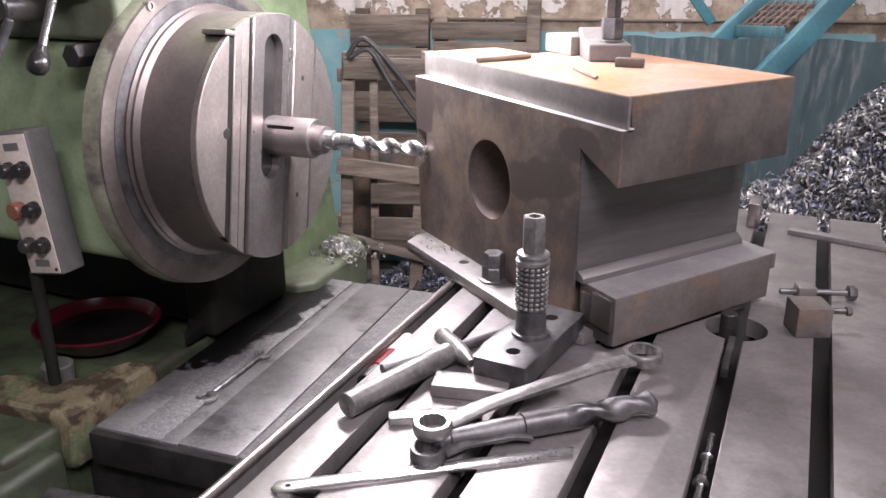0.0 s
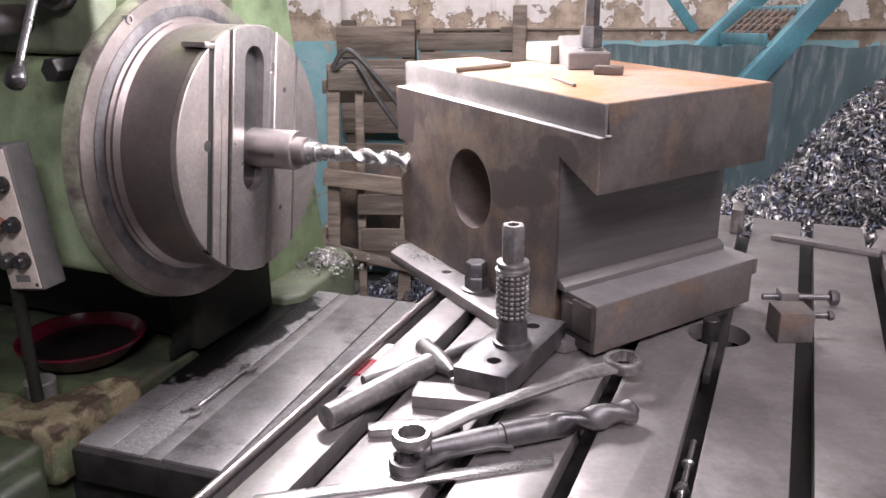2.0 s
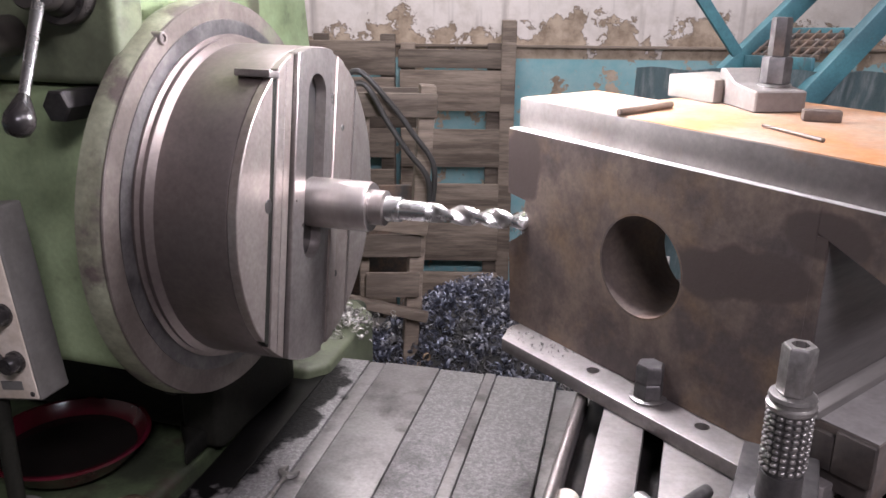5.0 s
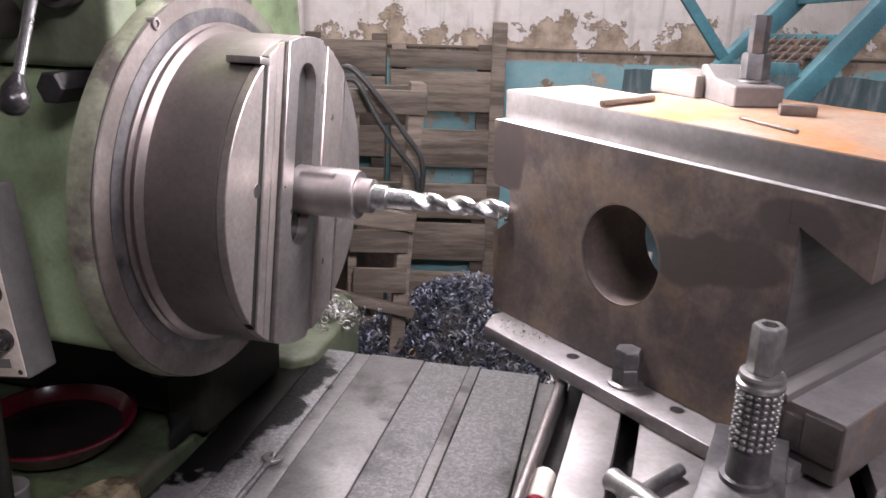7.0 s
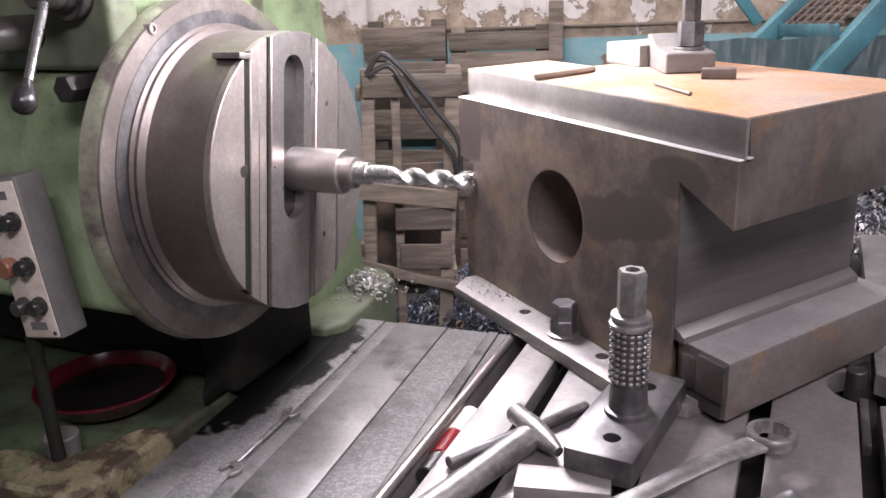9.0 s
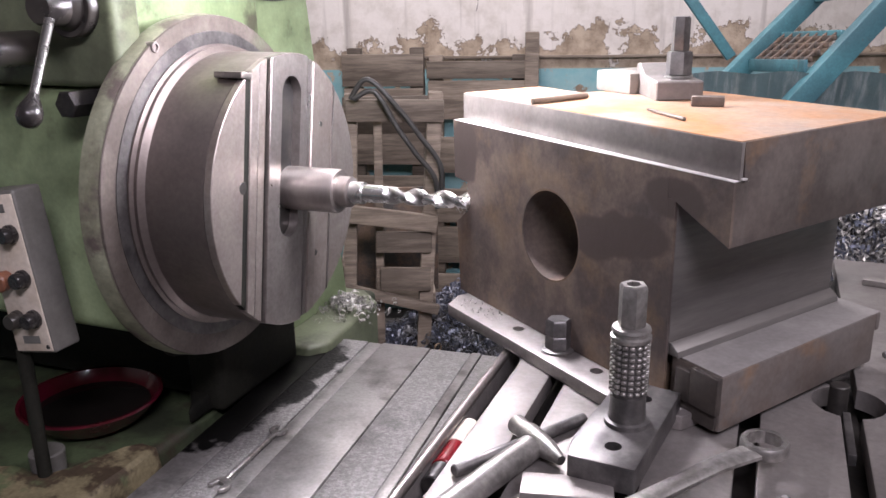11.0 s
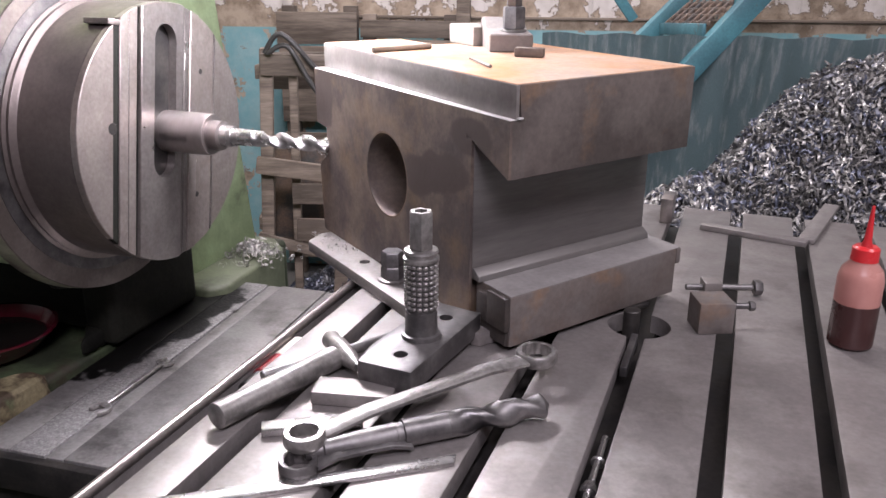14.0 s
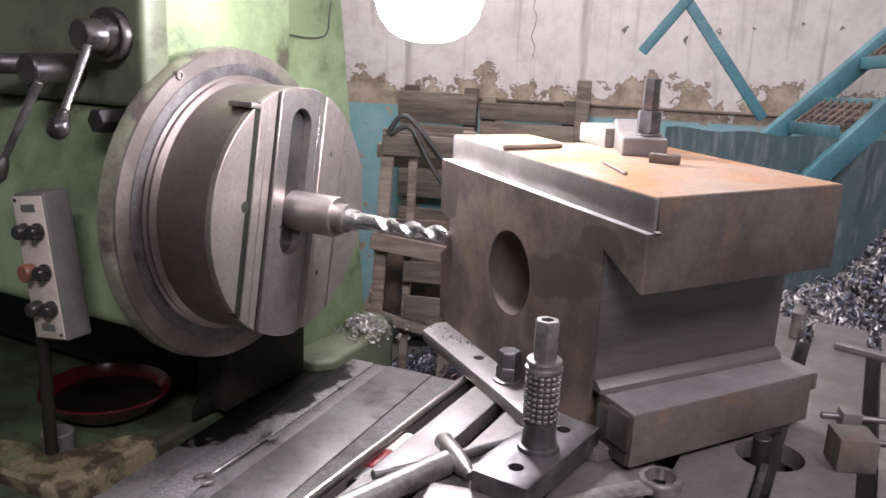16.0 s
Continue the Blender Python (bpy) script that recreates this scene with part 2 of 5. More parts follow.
M_GRATE = mat("dark grating", (0.07, 0.065, 0.06), 0.6, 0.3, (0.16, 0.11, 0.08), 14, grain=0.2)
M_CHIP = mat("steel turnings", (0.54, 0.52, 0.495), 0.45, 0.5, (0.11, 0.105, 0.10), 9, lo=0.42, hi=0.6, grain=0.2)
M_CHIPBLUE = mat("blued steel turnings", (0.12, 0.13, 0.17), 0.46, 0.5, (0.24, 0.235, 0.24), 9, lo=0.48, hi=0.66, grain=0.2)
M_CHIPRUST = mat("rusty turnings", (0.20, 0.12, 0.07), 0.6, 0.2, (0.34, 0.25, 0.17), 9, grain=0.2)
# Heap surface near black, for the shade in gaps between curls.
M_HEAP = mat("packed turnings in gap shade", (0.022, 0.021, 0.021), 0.7, 0.2, (0.05, 0.048, 0.046), 30, grain=0.4, bump=0.8, bump_scale=50)
M_FLOOR = mat("oily concrete floor", (0.13, 0.12, 0.11), 0.6, 0.0, (0.07, 0.065, 0.06), 2, grain=0.2, bump=0.2, bump_scale=40)
M_ROOF = mat("grey sheet roof", (0.25, 0.25, 0.24), 0.7, 0.0, (0.18, 0.17, 0.16), 3, grain=0.1)
M_RUBBER = mat("black rubber hose", (0.05, 0.048, 0.047), 0.5, 0.0, (0.035, 0.033, 0.03), 20)
M_PINK = mat("milky plastic with red coolant", (0.42, 0.20, 0.17), 0.35, 0.0, (0.34, 0.14, 0.12), 8)
M_COOLANT = mat("dark red coolant", (0.055, 0.022, 0.020), 0.3, 0.0, (0.04, 0.015, 0.014), 8)
M_REDCAP = mat("red plastic cap", (0.55, 0.025, 0.03), 0.35, 0.0, (0.42, 0.02, 0.025), 10)
M_CREAM = mat("cream plastic", (0.62, 0.57, 0.50), 0.4, 0.0, (0.5, 0.44, 0.37), 14)
M_WHITEPAINT = mat("pale primed block", (0.22, 0.20, 0.175), 0.6, 0.0, (0.16, 0.145, 0.125), 8, grain=0.08)
M_LAMP = glow("work lamp diffuser", (1.0, 0.95, 1.06), 96.0)
M_LAMPBODY = mat("lamp housing", (0.1, 0.1, 0.1), 0.5, 0.3)


def wall_paint():
    """Whitewash over blue limewash, flaked off in a band where they meet."""
    m = bpy.data.materials.new("flaking blue and white wall")
    m.use_nodes = True
    nt = m.node_tree
    n, l = nt.nodes, nt.links
    b = n["Principled BSDF"]
    b.inputs["Roughness"].default_value = 0.85
    co = n.new("ShaderNodeTexCoord")
    sep = n.new("ShaderNodeSeparateXYZ")
    l.new(co.outputs["Object"], sep.inputs[0])

    def noise_at(sc, de, rough=0.6):
        t = n.new("ShaderNodeTexNoise")
        t.inputs["Scale"].default_value, t.inputs["Detail"].default_value, t.inputs["Roughness"].default_value = sc, de, rough
        l.new(co.outputs["Object"], t.inputs["Vector"])
        return t.outputs["Fac"]

    def math(op, a, c):
        x = n.new("ShaderNodeMath")
        x.operation = op
        for sock, val in zip(x.inputs, (a, c)):
            if isinstance(val, float):
                sock.default_value = val
            else:
                l.new(val, sock)
        return x.outputs[0]

    def rng(v, a, c, d=0.0, e=1.0):
        x = n.new("ShaderNodeMapRange")
        for key, val in (("From Min", a), ("From Max", c), ("To Min", d), ("To Max", e)):
            x.inputs[key].default_value = val
        l.new(v, x.inputs["Value"])
        return x.outputs[0]

    def mix(f, a, c):
        x = n.new("ShaderNodeMix")
        x.data_type = "RGBA"
        for sock, val in ((x.inputs["Factor"], f), (x.inputs["A"], a), (x.inputs["B"], c)):
            if isinstance(val, tuple):
                sock.default_value = (*val, 1)
            else:
                l.new(val, sock)
        return x.outputs["Result"]

    z = sep.outputs["Z"]
    big, fine, mid = noise_at(3.2, 7.0), noise_at(24, 6.0), noise_at(7.0, 8.0, 0.7)
    white = mix(rng(mid, 0.45, 0.7), (0.69, 0.64, 0.60), (0.52, 0.47, 0.42))
    blue = mix(rng(mid, 0.4, 0.65), (0.20, 0.40, 0.43), (0.30, 0.46, 0.47))
    blue = mix(rng(fine, 0.6, 0.72), blue, (0.36, 0.36, 0.32))
    bare = mix(rng(mid, 0.42, 0.6), (0.46, 0.37, 0.28), (0.23, 0.175, 0.125))
    ragged = noise_at(4.2, 12.0, 0.68)
    edge = math("ADD", z, rng(ragged, 0.25, 0.75, -0.30, 0.22))
    streak = n.new("ShaderNodeTexNoise")
    streak.inputs["Scale"].default_value, streak.inputs["Detail"].default_value = 5.0, 6.0
    thin = n.new("ShaderNodeMapping")
    thin.inputs["Scale"].default_value = (3.0, 3.0, 0.18)
    l.new(co.outputs["Object"], thin.inputs["Vector"])
    l.new(thin.outputs[0], streak.inputs["Vector"])
    white = mix(rng(streak.outputs["Fac"], 0.56, 0.70), white, (0.40, 0.36, 0.33))
    colour = mix(rng(edge, 1.425, 1.435), (0.15, 0.115, 0.085), white)
    colour = mix(rng(edge, 1.405, 1.425), bare, colour)
    colour = mix(rng(z, 1.330, 1.336), blue, colour)
    flakes = rng(math("MULTIPLY", noise_at(5.0, 12.0, 0.7), rng(z, 2.6, 1.3)), 0.54, 0.555)
    colour = mix(flakes, colour, bare)
    l.new(colour, b.inputs["Base Color"])
    bu = n.new("ShaderNodeBump")
    bu.inputs["Strength"].default_value, bu.inputs["Distance"].default_value = 0.5, 0.01
    l.new(mid, bu.inputs["Height"])
    l.new(bu.outputs[0], b.inputs["Normal"])
    return m


M_PLASTER = wall_paint()

# ---------------------------------------------------------------- mesh helpers


def link(name, bm, material, smooth=40):
    me = bpy.data.meshes.new(name)
    bm.normal_update()
    bm.to_mesh(me)
    bm.free()
    me.materials.append(material)
    if smooth:
        me.shade_smooth()
        me.set_sharp_from_angle(angle=radians(smooth))
    return new(name, me)


def part(name, bm, material, parent, label="", smooth=40):
    ob = link(name, bm, material, smooth)
    ob.parent = parent
    if label:
        ob["label"] = label
    return ob


def thing(name, m, label, category, group="", kind=""):
    ob = new(name)
    ob.matrix_world = m
    return tagged(ob, label, category, group, kind)


def box(x0, x1, y0, y1, z0, z1, bevel=0.002, m=None, bm=None, seg=2):
    own = bmesh.new()
    bmesh.ops.create_cube(own, size=1.0, matrix=Matrix.LocRotScale(((x0 + x1) / 2, (y0 + y1) / 2, (z0 + z1) / 2), None, (x1 - x0, y1 - y0, z1 - z0)))
    if bevel:
        bmesh.ops.bevel(own, geom=own.edges[:], offset=bevel, segments=seg, affect="EDGES", profile=0.5)
    if m is not None:
        own.transform(m)
    return joined(bm, own)


def joined(bm, own):
    if bm is None:
        return own
    me = bpy.data.meshes.new("tmp")
    own.to_mesh(me)
    own.free()
    bm.from_mesh(me)
    bpy.data.meshes.remove(me)
    return bm


def lathe(profile, sides=48, m=None, bm=None, start=0.0):
    """Turn a list of (axial, radius) round the x axis."""
    own = bmesh.new()
    rings = []
    for a, r in profile:
        if r < 1e-6:
            rings.append([own.verts.new((a, 0, 0))])
        else:
            rings.append([own.verts.new((a, r * math.cos(start + 2 * math.pi * k / sides), r * math.sin(start + 2 * math.pi * k / sides))) for k in range(sides)])
    for p, q in zip(rings, rings[1:]):
        for k in range(sides):
            j = (k + 1) % sides
            if len(p) == 1 and len(q) == 1:
                continue
            if len(p) == 1:
                own.faces.new((p[0], q[j], q[k]))
            elif len(q) == 1:
                own.faces.new((p[k], p[j], q[0]))
            else:
                own.faces.new((p[k], p[j], q[j], q[k]))
    bmesh.ops.recalc_face_normals(own, faces=own.faces[:])
    if m is not None:
        own.transform(m)
    return joined(bm, own)


UP = pose(0, 0, 0, 0, -90, 0)  # lathe axis x to z


def rod(a, b, r, sides=20, bevel=0.0015, bm=None, r2=None):
    """A round bar from a to b."""
    a, b = Vector(a), Vector(b)
    n = (b - a).length
    q = (b - a).to_track_quat("X", "Z").to_matrix().to_4x4()
    r2 = r if r2 is None else r2
    e = min(bevel, r * 0.5, r2 * 0.5)
    return lathe([(0, 0), (0, r - e), (e, r), (n - e, r2), (n, r2 - e), (n, 0)], sides, Matrix.Translation(a) @ q, bm)


def hexrod(a, b, af, bm=None, hollow=0.0):
    a, b = Vector(a), Vector(b)
    n = (b - a).length
    q = (b - a).to_track_quat("X", "Z").to_matrix().to_4x4()
    r = af / math.sqrt(3)
    prof = [(0, 0), (0, r * 0.9), (n * 0.04, r), (n - 0.003, r), (n, r * 0.88)]
    prof += [(n, hollow), (n - 0.02, hollow), (n - 0.02, 0)] if hollow else [(n, 0)]
    return lathe(prof, 6, Matrix.Translation(a) @ q, bm)


def prism(points, z0, z1, m=None, bm=None, bevel=0.0, seg=2):
    """A plan outline pulled up from z0 to z1."""
    own = bmesh.new()
    lo = [own.verts.new((x, y, z0)) for x, y in points]
    hi = [own.verts.new((x, y, z1)) for x, y in points]
    own.faces.new(lo[::-1])
    own.faces.new(hi)
    for k in range(len(points)):
        j = (k + 1) % len(points)
        own.faces.new((lo[k], lo[j], hi[j], hi[k]))
    bmesh.ops.recalc_face_normals(own, faces=own.faces[:])
    if bevel:
        bmesh.ops.bevel(own, geom=own.edges[:], offset=bevel, segments=seg, affect="EDGES", profile=0.5)
    if m is not None:
        own.transform(m)
    return joined(bm, own)


def tube(points, r, sides=10, bm=None):
    """A bent hose or wire through points."""
    own = bmesh.new()
    pts = [Vector(p) for p in points]
    fine = []
    for k in range(len(pts) - 1):
        p0, p1, p2, p3 = pts[max(k - 1, 0)], pts[k], pts[k + 1], pts[min(k + 2, len(pts) - 1)]
        for s in range(6):
            t = s / 6
            fine.append(0.5 * (2 * p1 + (p2 - p0) * t + (2 * p0 - 5 * p1 + 4 * p2 - p3) * t * t + (3 * p1 - p0 - 3 * p2 + p3) * t ** 3))
    fine.append(pts[-1])
    rings = []
    for k, p in enumerate(fine):
        d = (fine[min(k + 1, len(fine) - 1)] - fine[max(k - 1, 0)]).normalized()
        q = d.to_track_quat("Z", "Y")
        rings.append([own.verts.new(p + q @ Vector((r * math.cos(2 * math.pi * i / sides), r * math.sin(2 * math.pi * i / sides), 0))) for i in range(sides)])
    for p, q in zip(rings, rings[1:]):
        for i in range(sides):
            j = (i + 1) % sides
            own.faces.new((p[i], p[j], q[j], q[i]))
    own.faces.new(rings[0][::-1])
    own.faces.new(rings[-1])
    return joined(bm, own)


MACHINE = pose(0, 0, 0, 0, 0, -25)  # x along the spindle, y across the bed
WORK = pose(0.256, 1.203, 0, 0, 0, 27.4)  # x into the workpiece, y along its bored face
TABLE_Z, BED_Z = 1.147, 0.80
WALL = pose(0, 4.7, 0, 0, 0, -9)

# ---------------------------------------------------------------- the hall
floor = tagged(link("floor", box(-5, 5, -4, 6.6, -0.2, 0, 0), M_FLOOR), "oily grey concrete workshop floor", "floor", kind="structure")
back = link("wall_north", box(-5, 5, 0, 0.25, 0, 4.2, 0), M_PLASTER)
back.matrix_world = WALL
tagged(back, "flaking white and blue limewashed wall with bare patches", "wall", kind="structure")
for nm, m in (("wall_west", (-4.6, -4.35, -4, 6.4)), ("wall_east", (4.35, 4.6, -4, 6.4))):
    tagged(link(nm, box(*m, 0, 4.2, 0), M_PLASTER), "plain limewashed workshop wall", "wall", kind="structure")
tagged(link("wall_south", box(-4.35, 4.35, -3.8, -3.6, 0, 4.2, 0), M_PLASTER), "plain limewashed workshop wall", "wall", kind="structure")
tagged(link("ceiling", box(-4.8, 4.8, -4, 6.4, 4.2, 4.3, 0), M_ROOF), "grey sheet workshop ceiling", "ceiling", kind="structure")

ledge_rail = link("trim_1", box(-0.1, 3.5, -0.022, -0.001, 1.385, 1.400, 0.004), M_WOOD)
ledge_rail.matrix_world = WALL
tagged(ledge_rail, "thin dark wooden rail along the wall", "wall rail", kind="structure")

# dark pencil scrawls on the whitewash
MARKS = ((0.757, 1.785, 0.050, 7, 0.016), (1.059, 1.743, 0.060, 6, 0.010), (1.217, 1.79, 0.045, 6, 0.012), (1.383, 1.81, 0.022, 5, 0.010), (1.607, 1.841, 0.020, 4, 0.010), (1.785, 1.827, 0.024, 5, 0.009))
for k, (x, z, h, n, w) in enumerate(MARKS):
    pts = [(x + w * math.sin(2.4 * i + k) + 0.5 * w * (i / n), -0.0012, z + h * ((i * 0.62) % 1.0 - 0.5) * (1 - 0.3 * (i % 2))) for i in range(n)]
    part("scrawl", tube(pts, 0.0026, 5), M_SCRAWL, back)
crack = [(0.30 + 0.012 * math.sin(i * 2.1), -0.0012, 1.62 + 0.05 * i) for i in range(14)]
part("crack", tube(crack, 0.0022, 5), M_SCRAWL, back)

# ---------------------------------------------------------------- boring mill: headstock with facing head
AX_U, AX_Z = 1.5477, 1.3407
mill = thing("boring_mill", MACHINE, "green enamelled horizontal boring mill headstock with grey facing head", "machine")

body = bmesh.new()
box(-2.4, -1.2985, 1.33, 2.0, 1.085, 1.550, 0.035, bm=body, seg=5)
# Box added to stand for the shade below the housing.
part("skirt", box(-2.38, -1.40, 1.60, 1.98, 0.82, 1.0845, 0.02, seg=3), M_GREASESHADE, mill, "black box added for the shade under the housing")
part("saddle_housing", body, M_GREEN, mill, "oil-streaked green lower housing")
part("head_housing", box(-2.4, -1.350, 1.406, 1.86, 1.551, 2.9, 0.012, seg=4), M_GREEN, mill, "pale green upper housing")
part("gearbox_cover", box(-2.4, -1.29, 1.332, 1.405, 1.552, 2.9, 0.015, seg=4), M_GREENMID, mill, "dark oily green gearbox cover")
col = prism([(-2.35, 1.865), (-1.44, 1.865), (-1.42, 1.885), (-1.42, 2.24), (-1.46, 2.28), (-2.35, 2.28)], 0.82, 3.2, bevel=0.008)
for vtx in col.verts:
    if vtx.co.y > 2.0:
        vtx.co.y += (1.4 - vtx.co.z) * 0.16
part("column", col, M_GREEN, mill, "tall pale green column")
part("column_foot", prism([(-2.4, 1.92), (-1.32, 1.92), (-1.28, 1.97), (-1.30, 2.30), (-1.38, 2.38), (-2.4, 2.38)], 0.66, 0.825, bevel=0.012, seg=3), M_GREENMID, mill, "dull stained green foot")
C = Matrix.Translation((0, AX_U, AX_Z))
FLANGE = Matrix.Translation((0, AX_U, AX_Z - 0.006))
part("mounting_flange", lathe([(-1.2602, 0), (-1.2602, 0.3325), (-1.2575, 0.3340), (-1.2550, 0.3325), (-1.2550, 0)], 96, FLANGE), M_FLANGE, mill, "brownish grey bolted flange")
part("flange_rim", lathe([(-1.2980, 0), (-1.2980, 0.337), (-1.290, 0.3380), (-1.266, 0.3355), (-1.2605, 0.3330), (-1.2605, 0)], 96, FLANGE), M_RIM, mill, "worn green painted rim")
# Apron coloured black for the shade under the flange.
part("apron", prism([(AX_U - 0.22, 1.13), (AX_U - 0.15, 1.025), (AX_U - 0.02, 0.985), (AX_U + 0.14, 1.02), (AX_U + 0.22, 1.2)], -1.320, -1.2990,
                         Matrix(((0, 0, 1, 0), (1, 0, 0, 0), (0, 1, 0, 0), (0, 0, 0, 1))), bevel=0.004), M_GREASESHADE, mill)
# Thin dark ring laid on the flange in place of the drum's shadow.
part("seal_ring", lathe([(-1.2560, 0.2700), (-1.2536, 0.2700), (-1.2536, 0.2985), (-1.2560, 0.2985)], 96, C), M_BLACKTOOL, mill, "dark ring for the drum's shadow on the flange")
part("drum", lathe([(-1.2548, 0), (-1.2548, 0.2735), (-1.2485, 0.2750), (-1.2465, 0.2720), (-1.2440, 0.2690), (-1.2425, 0.2700), (-1.2350, 0.2715), (-1.2325, 0.2690), (-1.2295, 0.2640),
                    (-1.2265, 0.2612), (-1.1130, 0.2600), (-1.1090, 0.2590), (-1.1090, 0)], 128, C), M_DRUM, mill, "dark turned steel drum")
for y, z in ((1.3876, 1.6186),):
    part("cap_screw", lathe([(-1.27, 0), (-1.27, 0.010), (-1.2525, 0.010), (-1.2510, 0.009), (-1.2510, 0.0055), (-1.2545, 0.0055), (-1.2545, 0)], 16, Matrix.Translation((0, y, z))), M_STEEL, mill)


TURNED = C @ pose(0, 0, 0, -10.2, 0, 0)  # the face stands a little turned round the spindle
SPIN = Matrix(((0, 0, 1, 0), (1, 0, 0, 0), (0, 1, 0, 0), (0, 0, 0, 1)))


def chord_plate(u0, u1, x0, x1, r=0.260, bevel=0.0015):
    """A slice of the disc between two upright chords."""
    pts = []
    n = 28

    def h(u):
        return math.sqrt(max(r * r - u * u, 0.0))
    for k in range(n + 1):
        u = u0 + (u1 - u0) * k / n
        pts.append((u, h(u)))
    for k in range(n + 1):
        u = u1 + (u0 - u1) * k / n
        pts.append((u, -h(u)))
    clean = []
    for p in pts:
        if not clean or (Vector(p) - Vector(clean[-1])).length > 1e-4:
            clean.append(p)
    if (Vector(clean[0]) - Vector(clean[-1])).length < 1e-4:
        clean.pop()
    return prism(clean, x0, x1, TURNED @ SPIN, bevel=bevel, seg=1)


FX = -1.0929
BACK = -1.1088
part("face_segment", chord_plate(-0.2599, -0.1675, BACK, FX), M_FACE, mill, "turned steel face segment")
# Shallow black strips carry the shade of the deep gib slots.
part("gib_strip", chord_plate(-0.1672, -0.1493, BACK, FX - 0.0040, 0.258), M_GREASESHADE, mill, "dark gib strip with the slot's shade in its colour")
part("face_segment", chord_plate(-0.1490, -0.1250, BACK, FX - 0.001), M_FACE, mill)
part("face_segment", chord_plate(-0.1240, -0.1010, BACK, FX - 0.0022), M_FACE, mill)
part("gib_strip", chord_plate(-0.1007, -0.0960, BACK, FX - 0.0040, 0.258), M_GREASESHADE, mill)
slide = part("radial_slide", chord_plate(-0.0957, 0.0300, BACK + 0.0006, FX + 0.004, 0.2595), M_STEEL, mill, "sliding steel tool slide with a long slot")
slot_cut = bmesh.new()
box(-1.2, -1.0, -0.0575, 0.0085, -0.054, 0.183, 0, bm=slot_cut, m=TURNED)
for z in (0.183, -0.054):
    lathe([(-1.2, 0), (-1.2, 0.033), (-1.0, 0.033), (-1.0, 0)], 32, TURNED @ Matrix.Translation((0, -0.0245, z)), slot_cut)
me_cut = bpy.data.meshes.new("slot_cutter")
slot_cut.to_mesh(me_cut)
slot_cut.free()


def difference(ob, me):
    tool = new("cutter", me)
    mod = ob.modifiers.new("cut", "BOOLEAN")
    mod.operation, mod.solver, mod.object = "DIFFERENCE", "EXACT", tool
    mod.use_self = True
    tool.parent, tool.matrix_parent_inverse = ob.parent, ob.matrix_parent_inverse.copy()
    bpy.context.view_layer.update()
    done = bpy.data.meshes.new_from_object(ob.evaluated_get(bpy.context.evaluated_depsgraph_get()))
    ob.modifiers.clear()
    ob.data = done
    done.shade_smooth()
    done.set_sharp_from_angle(angle=radians(30))
    bpy.data.objects.remove(tool)


difference(slide, me_cut)
part("slot_back", box(BACK + 0.0001, BACK + 0.0014, -0.0585, 0.0095, -0.09, 0.22, 0, m=TURNED), M_DARK, mill)
part("gib_strip", chord_plate(0.0304, 0.0335, BACK, FX - 0.0050, 0.258), M_GREASESHADE, mill)
part("gib_strip", chord_plate(0.0338, 0.0465, BACK, FX - 0.004), M_STEEL, mill)
part("face_segment", chord_plate(0.0470, 0.0620, BACK, FX - 0.005), M_STEEL, mill)
part("face_segment", chord_plate(0.0625, 0.0905, BACK, FX - 0.002), M_FACE, mill)
part("face_segment", chord_plate(0.0910, 0.1445, BACK, FX - 0.0045), M_FACE, mill)
part("gib_strip", chord_plate(0.1448, 0.1485, BACK, FX - 0.002, 0.257), M_STEEL, mill)
part("face_segment", chord_plate(0.1489, 0.2599, BACK, FX - 0.007), M_FACE, mill)
for u, z, r in ((0.101, 0.131, 0.0065), (0.097, -0.131, 0.0065), (-0.170, 0.010, 0.012)):
    part("plug", rod((FX - 0.014, u, z), (FX - 0.0035 if u > 0 else FX + 0.0006, u, z), r, bm=None), M_DARK, mill).data.transform(TURNED)
part("oil_groove", box(FX - 0.006, FX - 0.0042, 0.0925, 0.0975, 0.045, 0.090, 0, m=TURNED @ pose(0, 0, 0, 8, 0, 0)), M_DARK, mill)
part("edge_key", box(-1.150, FX + 0.001, -0.182, -0.150, 0.198, 0.209, 0.002, m=TURNED), M_STEEL, mill, "small stop at the drum's rim")
part("scale_mark", box(FX - 0.006, FX - 0.0028, -0.0035, 0.0035, -0.024, 0.024, 0.001, m=TURNED @ Matrix.Translation((0, 0.083, -0.078)) @ pose(0, 0, 0, -16, 0, 0)), M_IVORY, mill)

# base casting under the head
base = thing("column_pedestal", MACHINE, "oily green pedestal casting, darkened for the shade under the head", "pedestal")
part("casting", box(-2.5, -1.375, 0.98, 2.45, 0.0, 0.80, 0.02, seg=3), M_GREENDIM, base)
# Added block, standing for the open dark space under the head.
part("slide_body", box(-1.43, -1.335, 1.58, 1.905, 0.8002, 0.985, 0.02, seg=3), M_GREASESHADE, base, "black block added for the dark space under the head")
# Way cover takes the same shade black.
part("rail_cover", prism([(-1.46, 1.62), (-1.40, 1.55), (-1.37, 1.50), (-1.37, 1.88), (-1.46, 1.88)], 0.80, 0.845, bevel=0.012, seg=3), M_GREASESHADE, base, "dark oily way cover, shade in its colour")
lump = prism([(-1.62, 1.10), (-1.345, 1.12), (-1.345, 1.385), (-1.39, 1.385), (-1.44, 1.29), (-1.48, 1.215), (-1.62, 1.205)], 0.70, 0.832, bevel=0.008, seg=1)
bmesh.ops.triangulate(lump, faces=lump.faces[:])
